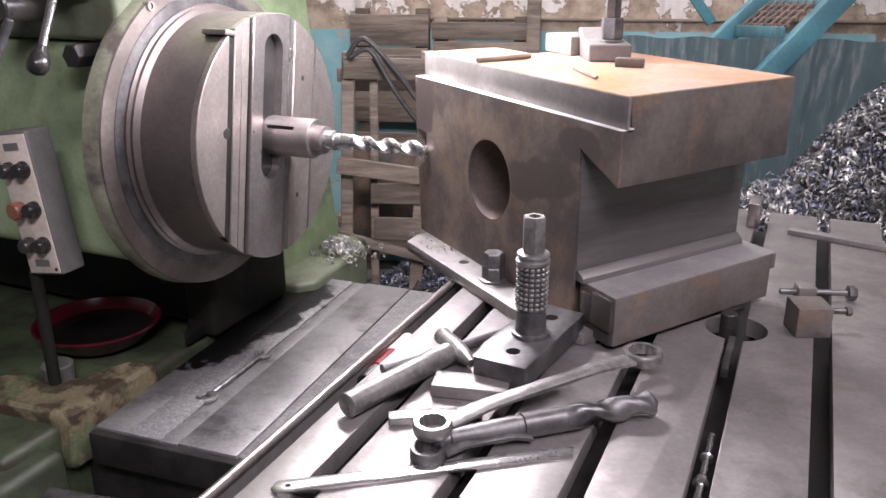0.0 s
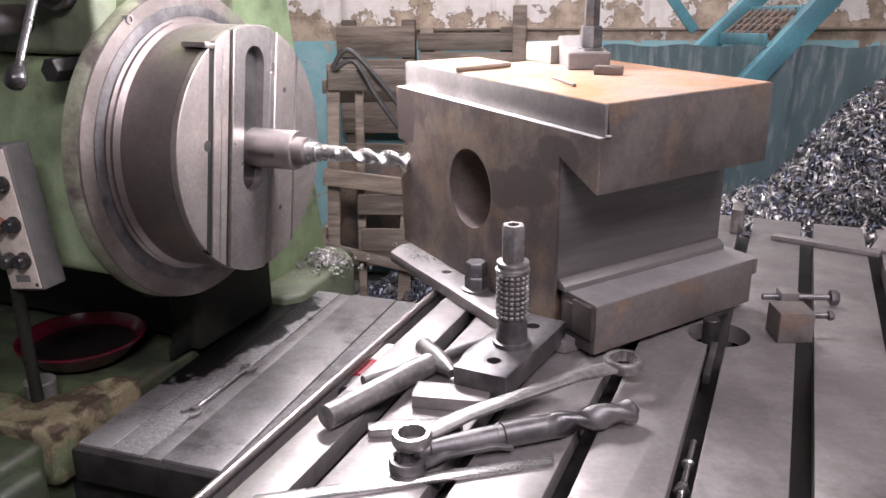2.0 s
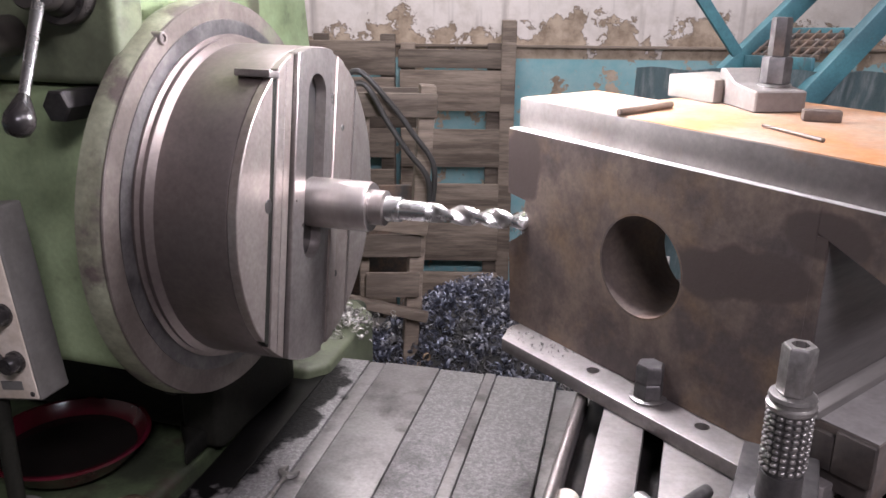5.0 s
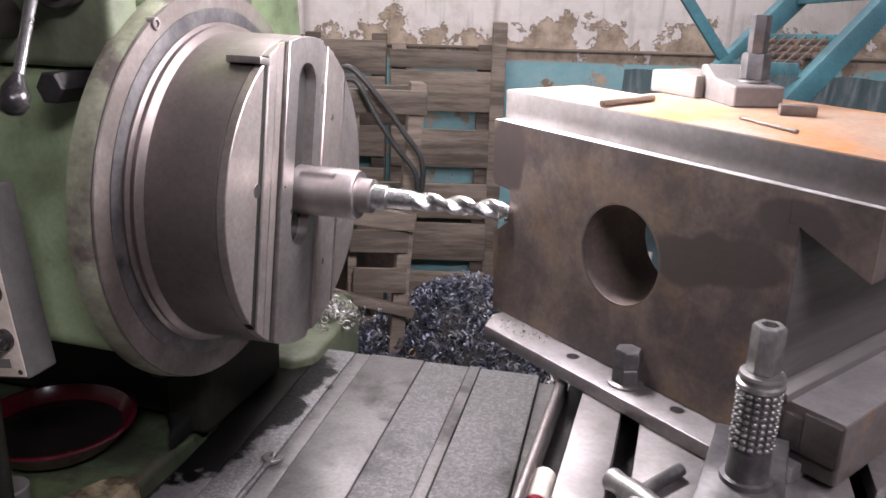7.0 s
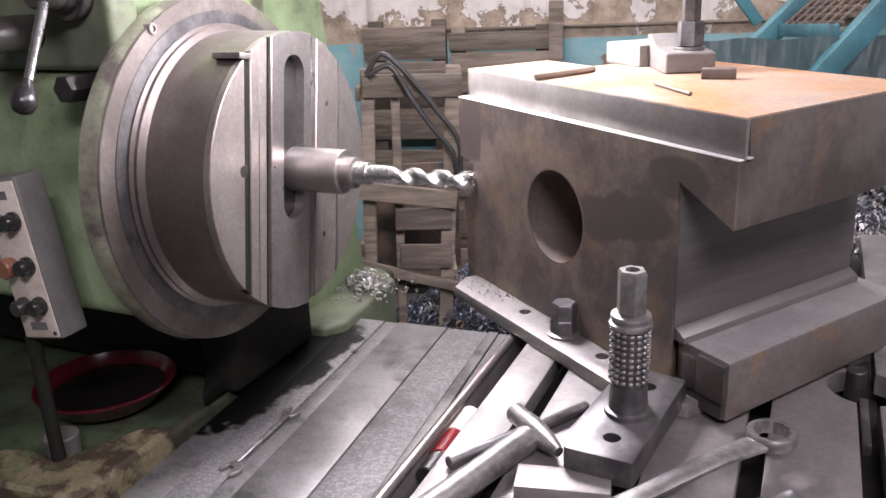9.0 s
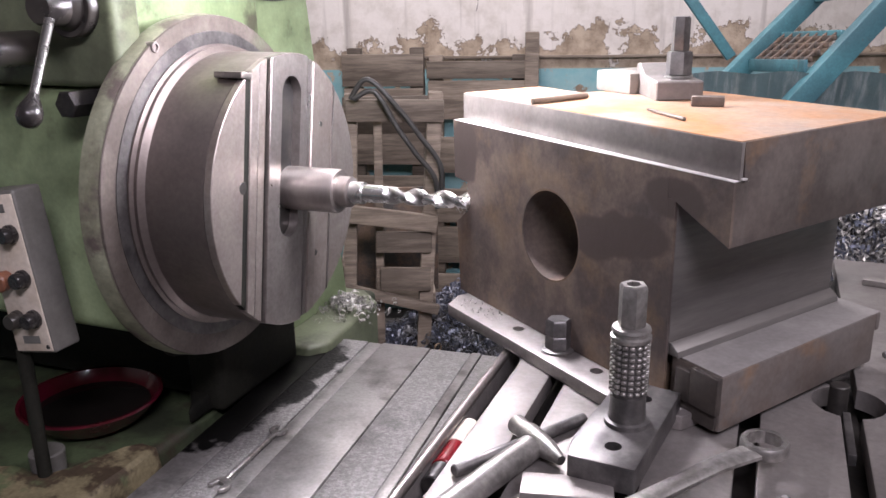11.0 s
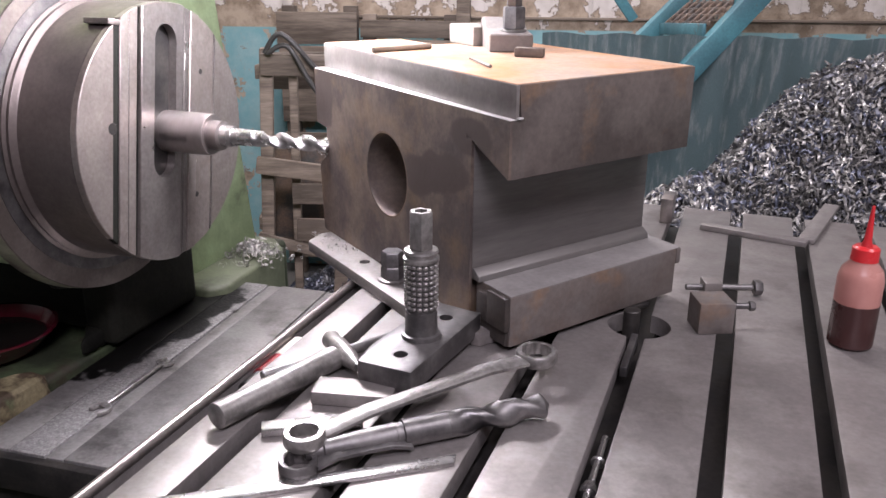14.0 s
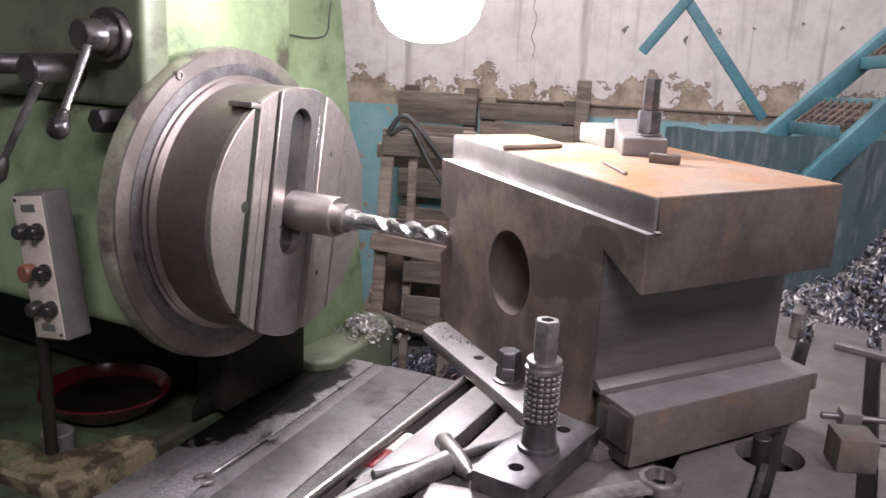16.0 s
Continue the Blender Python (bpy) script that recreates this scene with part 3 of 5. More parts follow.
bmesh.ops.subdivide_edges(lump, edges=[e for e in lump.edges if e.calc_length() > 0.03], cuts=4, use_grid_fill=True)
for vtx in lump.verts:
    vtx.co += Vector((1, 1, 0.6)) * 0.010 * noise.noise(vtx.co * 14) + Vector((0.3, 0.3, 1)) * 0.006 * noise.noise(vtx.co * 45)
part("chipped_corner", lump, M_CHIPPED, base, "cream and green paint flaking off the corner")
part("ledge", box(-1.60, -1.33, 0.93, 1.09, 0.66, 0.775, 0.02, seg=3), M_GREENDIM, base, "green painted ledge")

# ways and cross bed
bed = thing("machine_bed", MACHINE @ Matrix.Translation((-1.05, 1.6, 0)) @ pose(0, 0, 0, 0, 0, 4.0), "long scraped cast iron machine bed dusted with fine swarf", "machine bed")
part("bed_body", box(-0.36, 0.62, -0.40, 0.47, 0.30, BED_Z - 0.045, 0.01), M_DARK, bed)
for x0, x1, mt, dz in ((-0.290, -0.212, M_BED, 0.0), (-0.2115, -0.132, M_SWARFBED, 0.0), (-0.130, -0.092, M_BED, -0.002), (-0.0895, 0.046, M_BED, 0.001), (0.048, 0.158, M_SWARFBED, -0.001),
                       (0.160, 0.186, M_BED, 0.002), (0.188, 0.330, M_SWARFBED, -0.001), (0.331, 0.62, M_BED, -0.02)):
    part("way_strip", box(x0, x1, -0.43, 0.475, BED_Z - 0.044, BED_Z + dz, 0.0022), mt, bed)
part("bed_front_plate", box(-0.290, 0.62, -0.452, -0.431, BED_Z - 0.075, BED_Z - 0.003, 0.004), M_DARK, bed)
tagged(bed)

# ---------------------------------------------------------------- work table with T-slots
table = thing("work_table", MACHINE, "grey cast iron work table with long T-slots", "work table")
SLOTS = [-0.4915 + 0.1267 * k for k in range(9)]
SLOTS[0] = -0.510
T0, T1, V1 = 0.30, 2.07, 0.66
edge = -0.580
for k, s in enumerate(SLOTS + [V1 + 0.011]):
    strip = part("table_strip", box(edge, s - 0.013, T0, T1, TABLE_Z - 0.030, TABLE_Z, 0.0018), M_TABLE, table)
    edge = s + 0.013
    if k in (2, 3):
        hole = bmesh.new()
        lathe([(TABLE_Z - 0.2, 0), (TABLE_Z - 0.2, 0.048), (TABLE_Z + 0.1, 0.048), (TABLE_Z + 0.1, 0)], 48, Matrix.Translation((-0.112, 1.368, 0)) @ UP, hole)
        me_hole = bpy.data.meshes.new("hole_cutter")
        hole.to_mesh(me_hole)
        hole.free()
        HOLE = me_hole
    if k in (3, 4):
        difference(strip, HOLE)
for k, s in enumerate(SLOTS):
    part("slot_floor", box(s - 0.020, s + 0.020, T0, T1, TABLE_Z - 0.062, TABLE_Z - 0.050, 0), M_DARK, table)
part("table_body", box(-0.5795, V1, T0 + 0.003, T1 - 0.003, TABLE_Z - 0.20, TABLE_Z - 0.063, 0.004), M_DARK, table)
part("gutter", box(-0.612, -0.581, T0, T1 - 0.55, TABLE_Z - 0.075, TABLE_Z - 0.050, 0.003), M_DARK, table, "oily coolant gutter")
part("gutter_lip", rod((-0.617, T0, TABLE_Z - 0.012), (-0.617, 1.46, TABLE_Z - 0.012), 0.0075), M_STEEL, table, "rounded lip of the coolant gutter")
part("gutter_wall", box(-0.621, -0.6125, T0, 1.46, TABLE_Z - 0.20, TABLE_Z - 0.014, 0.001), M_TABLE, table)
ped = thing("table_pedestal", MACHINE, "dark cast iron table saddle", "table saddle")
part("saddle", box(-0.42, 0.50, 0.45, 1.95, 0.0, TABLE_Z - 0.20, 0.02), M_DARK, ped)

# ---------------------------------------------------------------- the workpiece
X1 = 0.372
work = thing("steel_workpiece", WORK, "rusty flame-cut steel block with a bored front face and milled flanges", "workpiece")
core = bmesh.new()
prof = [(0.090, 1.240), (0.615, 1.240), (0.622, 1.300), (0.585, 1.325), (0.585, 1.378), (0.628, 1.382), (0.632, 1.484), (0.0, 1.484), (0.0, 1.408), (0.090, 1.408)]
SIDE = Matrix(((0, 0, 1, 0), (1, 0, 0, 0), (0, 1, 0, 0), (0, 0, 0, 1)))
prof_lo = [(0.102, 1.170), (0.612, 1.170), (0.622, 1.300), (0.585, 1.325), (0.585, 1.378), (0.628, 1.382), (0.632, 1.484), (0.102, 1.484)]
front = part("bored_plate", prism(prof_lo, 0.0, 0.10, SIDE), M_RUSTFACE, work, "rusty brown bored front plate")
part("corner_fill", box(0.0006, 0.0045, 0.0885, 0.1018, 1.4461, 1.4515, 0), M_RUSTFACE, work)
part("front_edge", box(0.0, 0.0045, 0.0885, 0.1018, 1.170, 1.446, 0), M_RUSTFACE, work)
bore = lathe([(-0.1, 0), (-0.1, 0.0735), (0.5, 0.0735), (0.5, 0)], 64, Matrix.Translation((0, 0.345, 1.338)))
me_b = bpy.data.meshes.new("bore_cutter")
bore.to_mesh(me_b)
bore.free()
difference(front, me_b)
part("bore_sleeve", lathe([(0.006, 0.0735), (0.0, 0.0735), (0.0, 0.0705), (0.136, 0.0705), (0.136, 0.105), (0.1002, 0.105), (0.1002, 0.0735)], 64, Matrix.Translation((0, 0.345, 1.338))), M_RUST, work, "dark bored hole through a boss")
part("web", prism([(0.0047, 0.088), (0.372, 0.088), (0.372, 0.22), (0.1005, 0.22), (0.1005, 0.1018), (0.0047, 0.1018)], 1.2346, 1.446, bevel=0.001), M_WEB, work, "grey milled side web")
part("front_lip", prism([(0.0, 1.405), (0.1017, 1.450), (0.1017, 1.484), (0.0, 1.484)], 0.0, 0.0045, SIDE, bevel=0.0), M_RUSTFACE, work)
part("overhang_nose", prism([(0.0, 1.405), (0.1017, 1.450), (0.1017, 1.484), (0.0, 1.484)], 0.0046, 0.0279, SIDE, bevel=0.0), M_FLAME, work)
part("overhang", prism([(0.0, 1.405), (0.1017, 1.450), (0.1017, 1.5295), (0.0, 1.5295)], 0.028, X1, SIDE, bevel=0.0004), M_FLAME, work, "brown mottled overhang")
part("ledge_strip", box(0.0005, 0.0215, 0.001, 0.631, 1.4842, 1.4850, 0.0003), M_FRESH, work, "bright milled ledge")
slab = [(0.022, 0.001), (X1, 0.001), (X1, 0.50), (0.19, 0.50), (0.19, 0.632), (0.022, 0.632)]
part("top_slab", prism([(0.1005, 0.1022), (X1, 0.1022), (X1, 0.50), (0.19, 0.50), (0.19, 0.632), (0.1005, 0.632)], 1.4465, 1.484, bevel=0.002), M_MILLED, work, "milled grey upper flange")
part("step_riser", box(0.022, 0.0279, 0.0, 0.632, 1.4852, 1.5295, 0.0002), M_MILLED, work, "milled front of the top step")
part("top_plate", prism([(max(x, 0.028), max(y, 0.1021)) for x, y in slab], 1.4841, 1.5295, bevel=0.0006), M_MILLED, work, "milled grey top step")
part("top_face", prism([(x + (0.0025 if x < 0.1 else -0.0025), y + (0.0025 if y < 0.1 else -0.0025)) for x, y in slab], 1.5296, 1.5306, bevel=0.0), M_RUSTTOP, work, "orange rust film on the top")
part("flange_lip", box(0.3745, 0.386, 0.0, 0.0874, 1.206, 1.2335, 0.003), M_RUSTFLANGE, work)
part("lower_flange", box(0.012, 0.374, 0.0, 0.0874, 1.1565, 1.2335, 0.003), M_RUSTFLANGE, work, "grey lower flange with orange rust patches")
part("flange_top", box(0.0135, 0.385, 0.002, 0.0868, 1.2336, 1.2344, 0.0003), M_FLANGETOP, work, "milled grey top of the flange")
part("flange_nose", box(0.002, 0.0118, 0.0, 0.046, 1.182, 1.2335, 0.002), M_NOSESHADE, work, "stepped front of the flange, darkened for shadow")
part("flange_nose", box(0.002, 0.0118, 0.0463, 0.072, 1.182, 1.2255, 0.002), M_NOSESHADE, work)
part("flange_nose", box(0.007, 0.0118, 0.004, 0.083, 1.158, 1.1815, 0.002), M_NOSESHADE, work)
part("root_step", prism([(0.070, 1.2346), (0.0878, 1.2346), (0.0878, 1.252), (0.083, 1.250), (0.072, 1.243)], 0.006, 0.372, SIDE, bevel=0.001), M_WEB, work, "machined step at the web's foot")
part("rust_nub", box(0.012, 0.021, -0.0032, 0.0035, 1.4852, 1.4875, 0.0006), M_FRESH, work, "small burr at the ledge's end")
# the flanks are not quite square to the bored face
for ob in work.children:
    for vtx in ob.data.vertices:
        s = min(1.0, max(0.0, 1 - vtx.co.y / 0.63))
        dx = -0.010 * s - (0.012 * s if vtx.co.z > 1.4843 and 0.0216 <= vtx.co.x < 0.03 else 0.0)
        vtx.co.y += (0.075 * vtx.co.x - 0.002) * s * s
        vtx.co.x += dx

plate = thing("clamping_plate", WORK, "drilled flat steel plate under the workpiece", "steel plate")
pl = part("plate", prism([(-0.062, 0.105), (-0.060, 0.560), (-0.020, 0.590), (0.33, 0.590), (0.33, 0.04), (-0.02, 0.04)], TABLE_Z + 0.0005, 1.1685, bevel=0.002), M_TABLE, plate)
ph = bmesh.new()
for y in (0.398, 0.205, 0.06):
    lathe([(1.10, 0), (1.10, 0.0095), (1.25, 0.0095), (1.25, 0)], 24, Matrix.Translation((-0.022, y, 0)) @ UP, ph)
me_p = bpy.data.meshes.new("plate_cutter")
ph.to_mesh(me_p)
ph.free()
difference(pl, me_p)
for x in (0.05, 0.28):
    pk = thing("packing_bar", WORK @ Matrix.Translation((x, 0.02, 0)), "dark steel packing bar under the lower flange", "packing bar", "packing bars")
    part("bar", box(-0.02, 0.02, -0.004, 0.019, TABLE_Z + 0.0005, 1.1560, 0.002), M_DARK, pk)


def hex_bolt_standing(m, label, group, h=0.052, af=0.034):
    ob = thing("hex_bolt", m, label, "bolt", group)
    part("washer", lathe([(0, 0), (0, af * 0.72), (0.003, af * 0.74), (0.004, af * 0.70), (0.004, 0)], 28, UP), M_TOOL, ob)
    part("nut", hexrod((0, 0, 0.0041), (0, 0, h * 0.5), af * 1.02), M_BLACKTOOL, ob)
    part("bolt_head", hexrod((0, 0, h * 0.5 + 0.0002), (0, 0, h), af), M_BLACKTOOL, ob)
    return ob


hex_bolt_standing(WORK @ Matrix.Translation((-0.022, 0.295, 1.1686)), "short dark hex bolt and nut standing in the plate", "")

# ---------------------------------------------------------------- things on the workpiece
TOPZ = 1.5308
wb = thing("spacer_block", WORK @ pose(0.278, 0.462, TOPZ, 0, 0, -6), "pale primed rectangular spacer block on the workpiece", "spacer block")
part("block", box(-0.050, 0.045, -0.042, 0.055, 0, 0.035, 0.003), M_WHITEPAINT, wb)
clamp = thing("strap_clamp", WORK @ pose(0.281, 0.343, TOPZ, 0, 0, -28), "grey steel strap clamp with tall nut on the workpiece", "strap clamp")
part("strap", prism([(-0.048, 0.0), (0.070, 0.0), (0.070, 0.050), (0.058, 0.052), (0.020, 0.034), (-0.048, 0.030)], -0.072, 0.004, SIDE, bevel=0.002, seg=1), M_MILLED, clamp, smooth=12)
part("washer", lathe([(0.0325, 0), (0.0325, 0.023), (0.036, 0.023), (0.036, 0)], 28, Matrix.Translation((-0.024, -0.006, 0)) @ UP), M_TOOL, clamp)
part("nut", hexrod((-0.024, -0.006, 0.0361), (-0.024, -0.006, 0.074), 0.036), M_BLACKTOOL, clamp, "hex nut")
part("stud", hexrod((-0.024, -0.006, 0.0742), (-0.024, -0.006, 0.128), 0.025), M_BLACKTOOL, clamp, "tall stud above the nut")
pin = thing("steel_pin", WORK @ pose(0.212, 0.244, TOPZ + 0.008, 0, 0, -48), "short rusty square steel offcut", "offcut")
part("bar", box(-0.024, 0.024, -0.010, 0.010, -0.008, 0.007, 0.002), M_RUST, pin)
stick = thing("round_stick", WORK @ pose(0.075, 0.425, TOPZ + 0.0052, 0, 0, 6), "thin pale wooden stick", "stick")
part("stick", rod((-0.062, 0, 0), (0.062, 0, 0), 0.005), M_WOOD, stick)
nail = thing("thin_rod", WORK @ pose(0.085, 0.205, TOPZ + 0.003, 0, 0, 72), "thin rusty tapered rod", "rod")
part("shaft", rod((-0.055, 0, 0), (0.055, 0, 0), 0.0028, r2=0.0018), M_RUST, nail)

# ---------------------------------------------------------------- spindle with drill, which turns
spindle = thing("drill_spindle", MACHINE @ Matrix.Translation((0, 1.5535, 1.3450)), "grey spindle sleeve holding a bright twist drill", "spindle")
sl = part("sleeve", lathe([(-1.136, 0), (-1.136, 0.042), (-1.002, 0.042), (-0.996, 0.040), (-0.996, 0.030), (-0.994, 0.030), (-0.994, 0)], 64), M_STEEL, spindle, "grey steel sleeve with a drift slot")
sc = box(-1.095, -1.030, -0.0042, 0.0042, 0.0, 0.1, 0.0)
sc.transform(pose(0, 0, 0, 52, 0, 0))
me_s = bpy.data.meshes.new("drift_cutter")
sc.to_mesh(me_s)
sc.free()
difference(sl, me_s)
part("collar", lathe([(-0.9935, 0), (-0.9935, 0.029), (-0.972, 0.029), (-0.970, 0.026), (-0.970, 0)], 48), M_STEEL, spindle, "stepped collar")
part("shank", lathe([(-0.9695, 0), (-0.9695, 0.0215), (-0.945, 0.0205), (-0.945, 0.017), (-0.905, 0.0165), (-0.900, 0.0155), (-0.900, 0)], 48), M_BRIGHT, spindle)


def twist_drill(x0, x1, r, pitch, steps=72, sides=28, web=0.42):
    """A two-fluted drill along x with a ground point."""
    own = bmesh.new()
    rings = []
    for k in range(steps + 1):
        x = x0 + (x1 - x0) * k / steps
        a0 = 2 * math.pi * (x - x0) / pitch
        tip = max(0.0, (x - (x1 - 0.6 * r)) / (0.6 * r))
        run = min(1.0, max(0.0, (x - x0) / (1.4 * r)))
        ring = []
        for i in range(sides):
            a = 2 * math.pi * i / sides
            s = abs(math.sin(a))
            dip = max(0.0, (s - 0.42) / 0.58)
            rr = r * (1 - run * (1 - web) * dip ** 0.8) * (1 - 0.93 * tip)
            ring.append(own.verts.new((x, rr * math.cos(a + a0), rr * math.sin(a + a0))))
        rings.append(ring)
    for p, q in zip(rings, rings[1:]):
        for i in range(sides):
            j = (i + 1) % sides
            own.faces.new((p[i], p[j], q[j], q[i]))
    own.faces.new(rings[0][::-1])
    own.faces.new(rings[-1])
    bmesh.ops.recalc_face_normals(own, faces=own.faces[:])
    return own


part("twist_drill", twist_drill(-0.8995, -0.728, 0.0160, 0.105), M_BRIGHT, spindle, "bright two-flute twist drill", smooth=50)

# ---------------------------------------------------------------- clamps and tools on the table
cl = thing("spring_clamp", pose(0.131, 1.178, 0, 0, 0, 58), "dark trapezoid clamp plate with a ribbed spring stud", "clamp")
cp = part("clamp_plate", prism([(-0.102, -0.040), (0.110, -0.0405), (0.118, 0.042), (-0.060, 0.047), (-0.1045, 0.038)], 1.1590, 1.1930, bevel=0.0025), M_BLACKTOOL, cl, "dark drilled clamp plate")
hb = bmesh.new()
for x in (-0.063, 0.070):
    lathe([(1.1, 0), (1.1, 0.010), (1.25, 0.010), (1.25, 0)], 24, Matrix.Translation((x, -0.003, 0)) @ UP, hb)
me_h = bpy.data.meshes.new("clamp_cutter")
hb.to_mesh(me_h)
hb.free()
difference(cp, me_h)
stud = part("spring_stud", lathe([(1.1932, 0), (1.1932, 0.0275), (1.199, 0.0275), (1.200, 0.0225), (1.232, 0.0215), (1.232, 0.0195), (1.302, 0.0195), (1.302, 0.0)], 40, UP), M_BLACKTOOL, cl, "dark stud with a ribbed spring")
part("collar", lathe([(1.3022, 0), (1.3022, 0.0225), (1.305, 0.0245), (1.3085, 0.0245), (1.310, 0.0215), (1.314, 0.0215), (1.3155, 0.0235), (1.319, 0.0225), (1.320, 0.019), (1.320, 0)], 40, UP), M_TOOL, cl)
part("coupling_nut", hexrod((0, 0, 1.3202), (0, 0, 1.372), 0.0295, hollow=0.009), M_TOOL, cl, "tall bright hex coupling nut")
for row in range(9):
    z = 1.2395 + 0.0074 * row
    rib = bmesh.new()
    for k in range(16):
        box(0.0185, 0.0235, -0.0029, 0.0029, z - 0.0020, z + 0.0020, 0.0008, m=pose(0, 0, 0, 0, 0, 360 * k / 16), bm=rib, seg=1)
    part("rib_ring", rib, M_TOOL, stud)
sup = thing("support_block", pose(0.145, 1.200, 0, 0, 0, 58), "dark steel support block under the clamp plate", "support block")
part("block", box(-0.03, 0.09, -0.028, 0.028, TABLE_Z + 0.0005, 1.1586, 0.002), M_DARK, sup)
sup2 = thing("steel_offcut", pose(0.040, 1.090, TABLE_Z, 0, 0, -13), "flat bright steel offcut on the table", "offcut", "steel offcuts")
part("block", box(-0.052, 0.052, -0.022, 0.022, 0.0005, 0.019, 0.002), M_TABLE, sup2)
sup3 = thing("steel_offcut", pose(-0.020, 1.022, TABLE_Z, 0, 0, 5), "thin bright steel strip offcut on the table", "offcut", "steel offcuts")
part("block", box(-0.050, 0.070, -0.011, 0.011, 0.0005, 0.011, 0.0015), M_BRIGHT, sup3)


def ring_spanner(m, length, r1, r2, label, material, heads=2):
    """A double ring spanner with cranked heads."""
    ob = thing("ring_spanner", m, label, "spanner", "ring spanners")
    shank = bmesh.new()
    n = 14
    rows = []
    for k in range(n + 1):
        t = k / n
        x = r1 * 0.85 + (length - 0.85 * (r1 + r2)) * t
        w = 0.0118 + 0.003 * abs(2 * t - 1) ** 2
        lift = 0.006 * min(1, 5 * t, 5 * (1 - t))
        h = 0.0052
        rows.append([shank.verts.new((x, y * w, lift + z * h)) for y, z in ((-1, -0.4), (-0.6, -1), (0.6, -1), (1, -0.4), (1, 0.4), (0.6, 1), (-0.6, 1), (-1, 0.4))])
    for p, q in zip(rows, rows[1:]):
        for i in range(8):
            j = (i + 1) % 8
            shank.faces.new((p[i], p[j], q[j], q[i]))
    shank.faces.new(rows[0][::-1])
    shank.faces.new(rows[-1])
    bmesh.ops.recalc_face_normals(shank, faces=shank.faces[:])
    part("shank", shank, material, ob)
    for x, r in ((0, r1), (length, r2))[:heads]:
        own = bmesh.new()
        prof = [(-0.007, r * 0.68), (-0.007, r * 0.93), (-0.004, r), (0.006, r), (0.009, r * 0.93), (0.009, r * 0.68)]
        sides = 48
        rings = []
        for a, rad in prof:
            inner = rad < r * 0.8
            rings.append([own.verts.new(((rad * (1 + (0.07 if inner and k % 4 < 2 else 0))) * math.cos(2 * math.pi * k / sides) + x,
                                         (rad * (1 + (0.07 if inner and k % 4 < 2 else 0))) * math.sin(2 * math.pi * k / sides), a)) for k in range(sides)])
        for p, q in zip(rings, rings[1:] + rings[:1]):
            for k in range(sides):
                j = (k + 1) % sides
                own.faces.new((p[k], p[j], q[j], q[k]))
        bmesh.ops.recalc_face_normals(own, faces=own.faces[:])
        part("ring_head", own, material, ob)
    return ob


d = Vector((0.282 + 0.014, 1.126 - 0.957, 0))
ring_spanner(pose(-0.014, 0.957, 1.176, 0, -1.0, math.degrees(math.atan2(d.y, d.x))), d.length, 0.024, 0.028, "worn chrome double ring spanner lying over a drill", M_TOOL)
ring_spanner(pose(-0.020, 0.934, 1.155, 0, 0, 17), 0.15, 0.022, 0.024, "dark ring spanner lying under other tools", M_BLACKTOOL, 1)
bd = thing("taper_shank_drill", pose(0.005, 0.950, 1.1645, 0, 0, math.degrees(math.atan2(0.078, 0.273))), "large dark taper shank twist drill lying on the table", "drill bit")
part("fluted_body", twist_drill(0.150, 0.285, 0.0165, 0.115, web=0.68), M_BLACKTOOL, bd, smooth=50)
part("shank", lathe([(-0.02, 0), (-0.02, 0.008), (-0.018, 0.0085), (0.0, 0.0095), (0.002, 0.0115), (0.085, 0.0150), (0.086, 0.0138), (0.094, 0.0138), (0.095, 0.0163), (0.1498, 0.0163), (0.1498, 0)], 36), M_BLACKTOOL, bd)
hm = thing("hammer", pose(-0.125, 1.027, 1.1660, 0, 0, math.degrees(math.atan2(0.172, 0.160))), "grey pipe-handled hammer lying on the table", "hammer")
part("handle", lathe([(0, 0), (0, 0.0125), (0.003, 0.0165), (0.20, 0.0165), (0.203, 0.0135), (0.203, 0)], 36), M_TOOL, hm, "thick grey pipe handle")
hd = lathe([(-0.05, 0), (-0.05, 0.006), (-0.02, 0.013), (0.0, 0.0145), (0.025, 0.0145), (0.035, 0.012), (0.05, 0.0135), (0.053, 0.012), (0.053, 0)], 32)
hd.transform(Matrix.Translation((0.219, 0, 0)) @ pose(0, 0, 0, 0, 0, 66))
part("head", hd, M_TOOL, hm)
flat = thing("flat_bar", pose(-0.189, 0.876, TABLE_Z, 0, 0, math.degrees(math.atan2(0.063, 0.347))), "long bright flat steel bar with a hole at its end", "flat bar")
fb = part("bar", prism([(0, -0.011), (0.345, -0.006), (0.352, 0.010), (0, 0.013), (-0.007, 0.001)], 0.0005, 0.005, bevel=0.0008), M_BRIGHT, flat)
fh = lathe([(-0.1, 0), (-0.1, 0.0035), (0.1, 0.0035), (0.1, 0)], 16, Matrix.Translation((0.012, 0.001, 0)) @ UP)
me_f = bpy.data.meshes.new("bar_cutter")
fh.to_mesh(me_f)
fh.free()
difference(fb, me_f)
rod2 = thing("steel_rod", pose(-0.020, 1.186, TABLE_Z + 0.0085, 0, 0, 32), "dark round rod beside the hammer", "rod")
part("shaft", rod((-0.075, 0, 0), (0.140, 0, 0), 0.008), M_BLACKTOOL, rod2)
mk = thing("marker_tube", MACHINE @ pose(-0.599, 1.114, TABLE_Z - 0.030, 0, 0, 91), "cream and red plastic tube lying in the gutter", "tube")
part("barrel", rod((0.0, 0, 0), (0.060, 0, 0), 0.0155), M_CREAM, mk, "cream barrel")
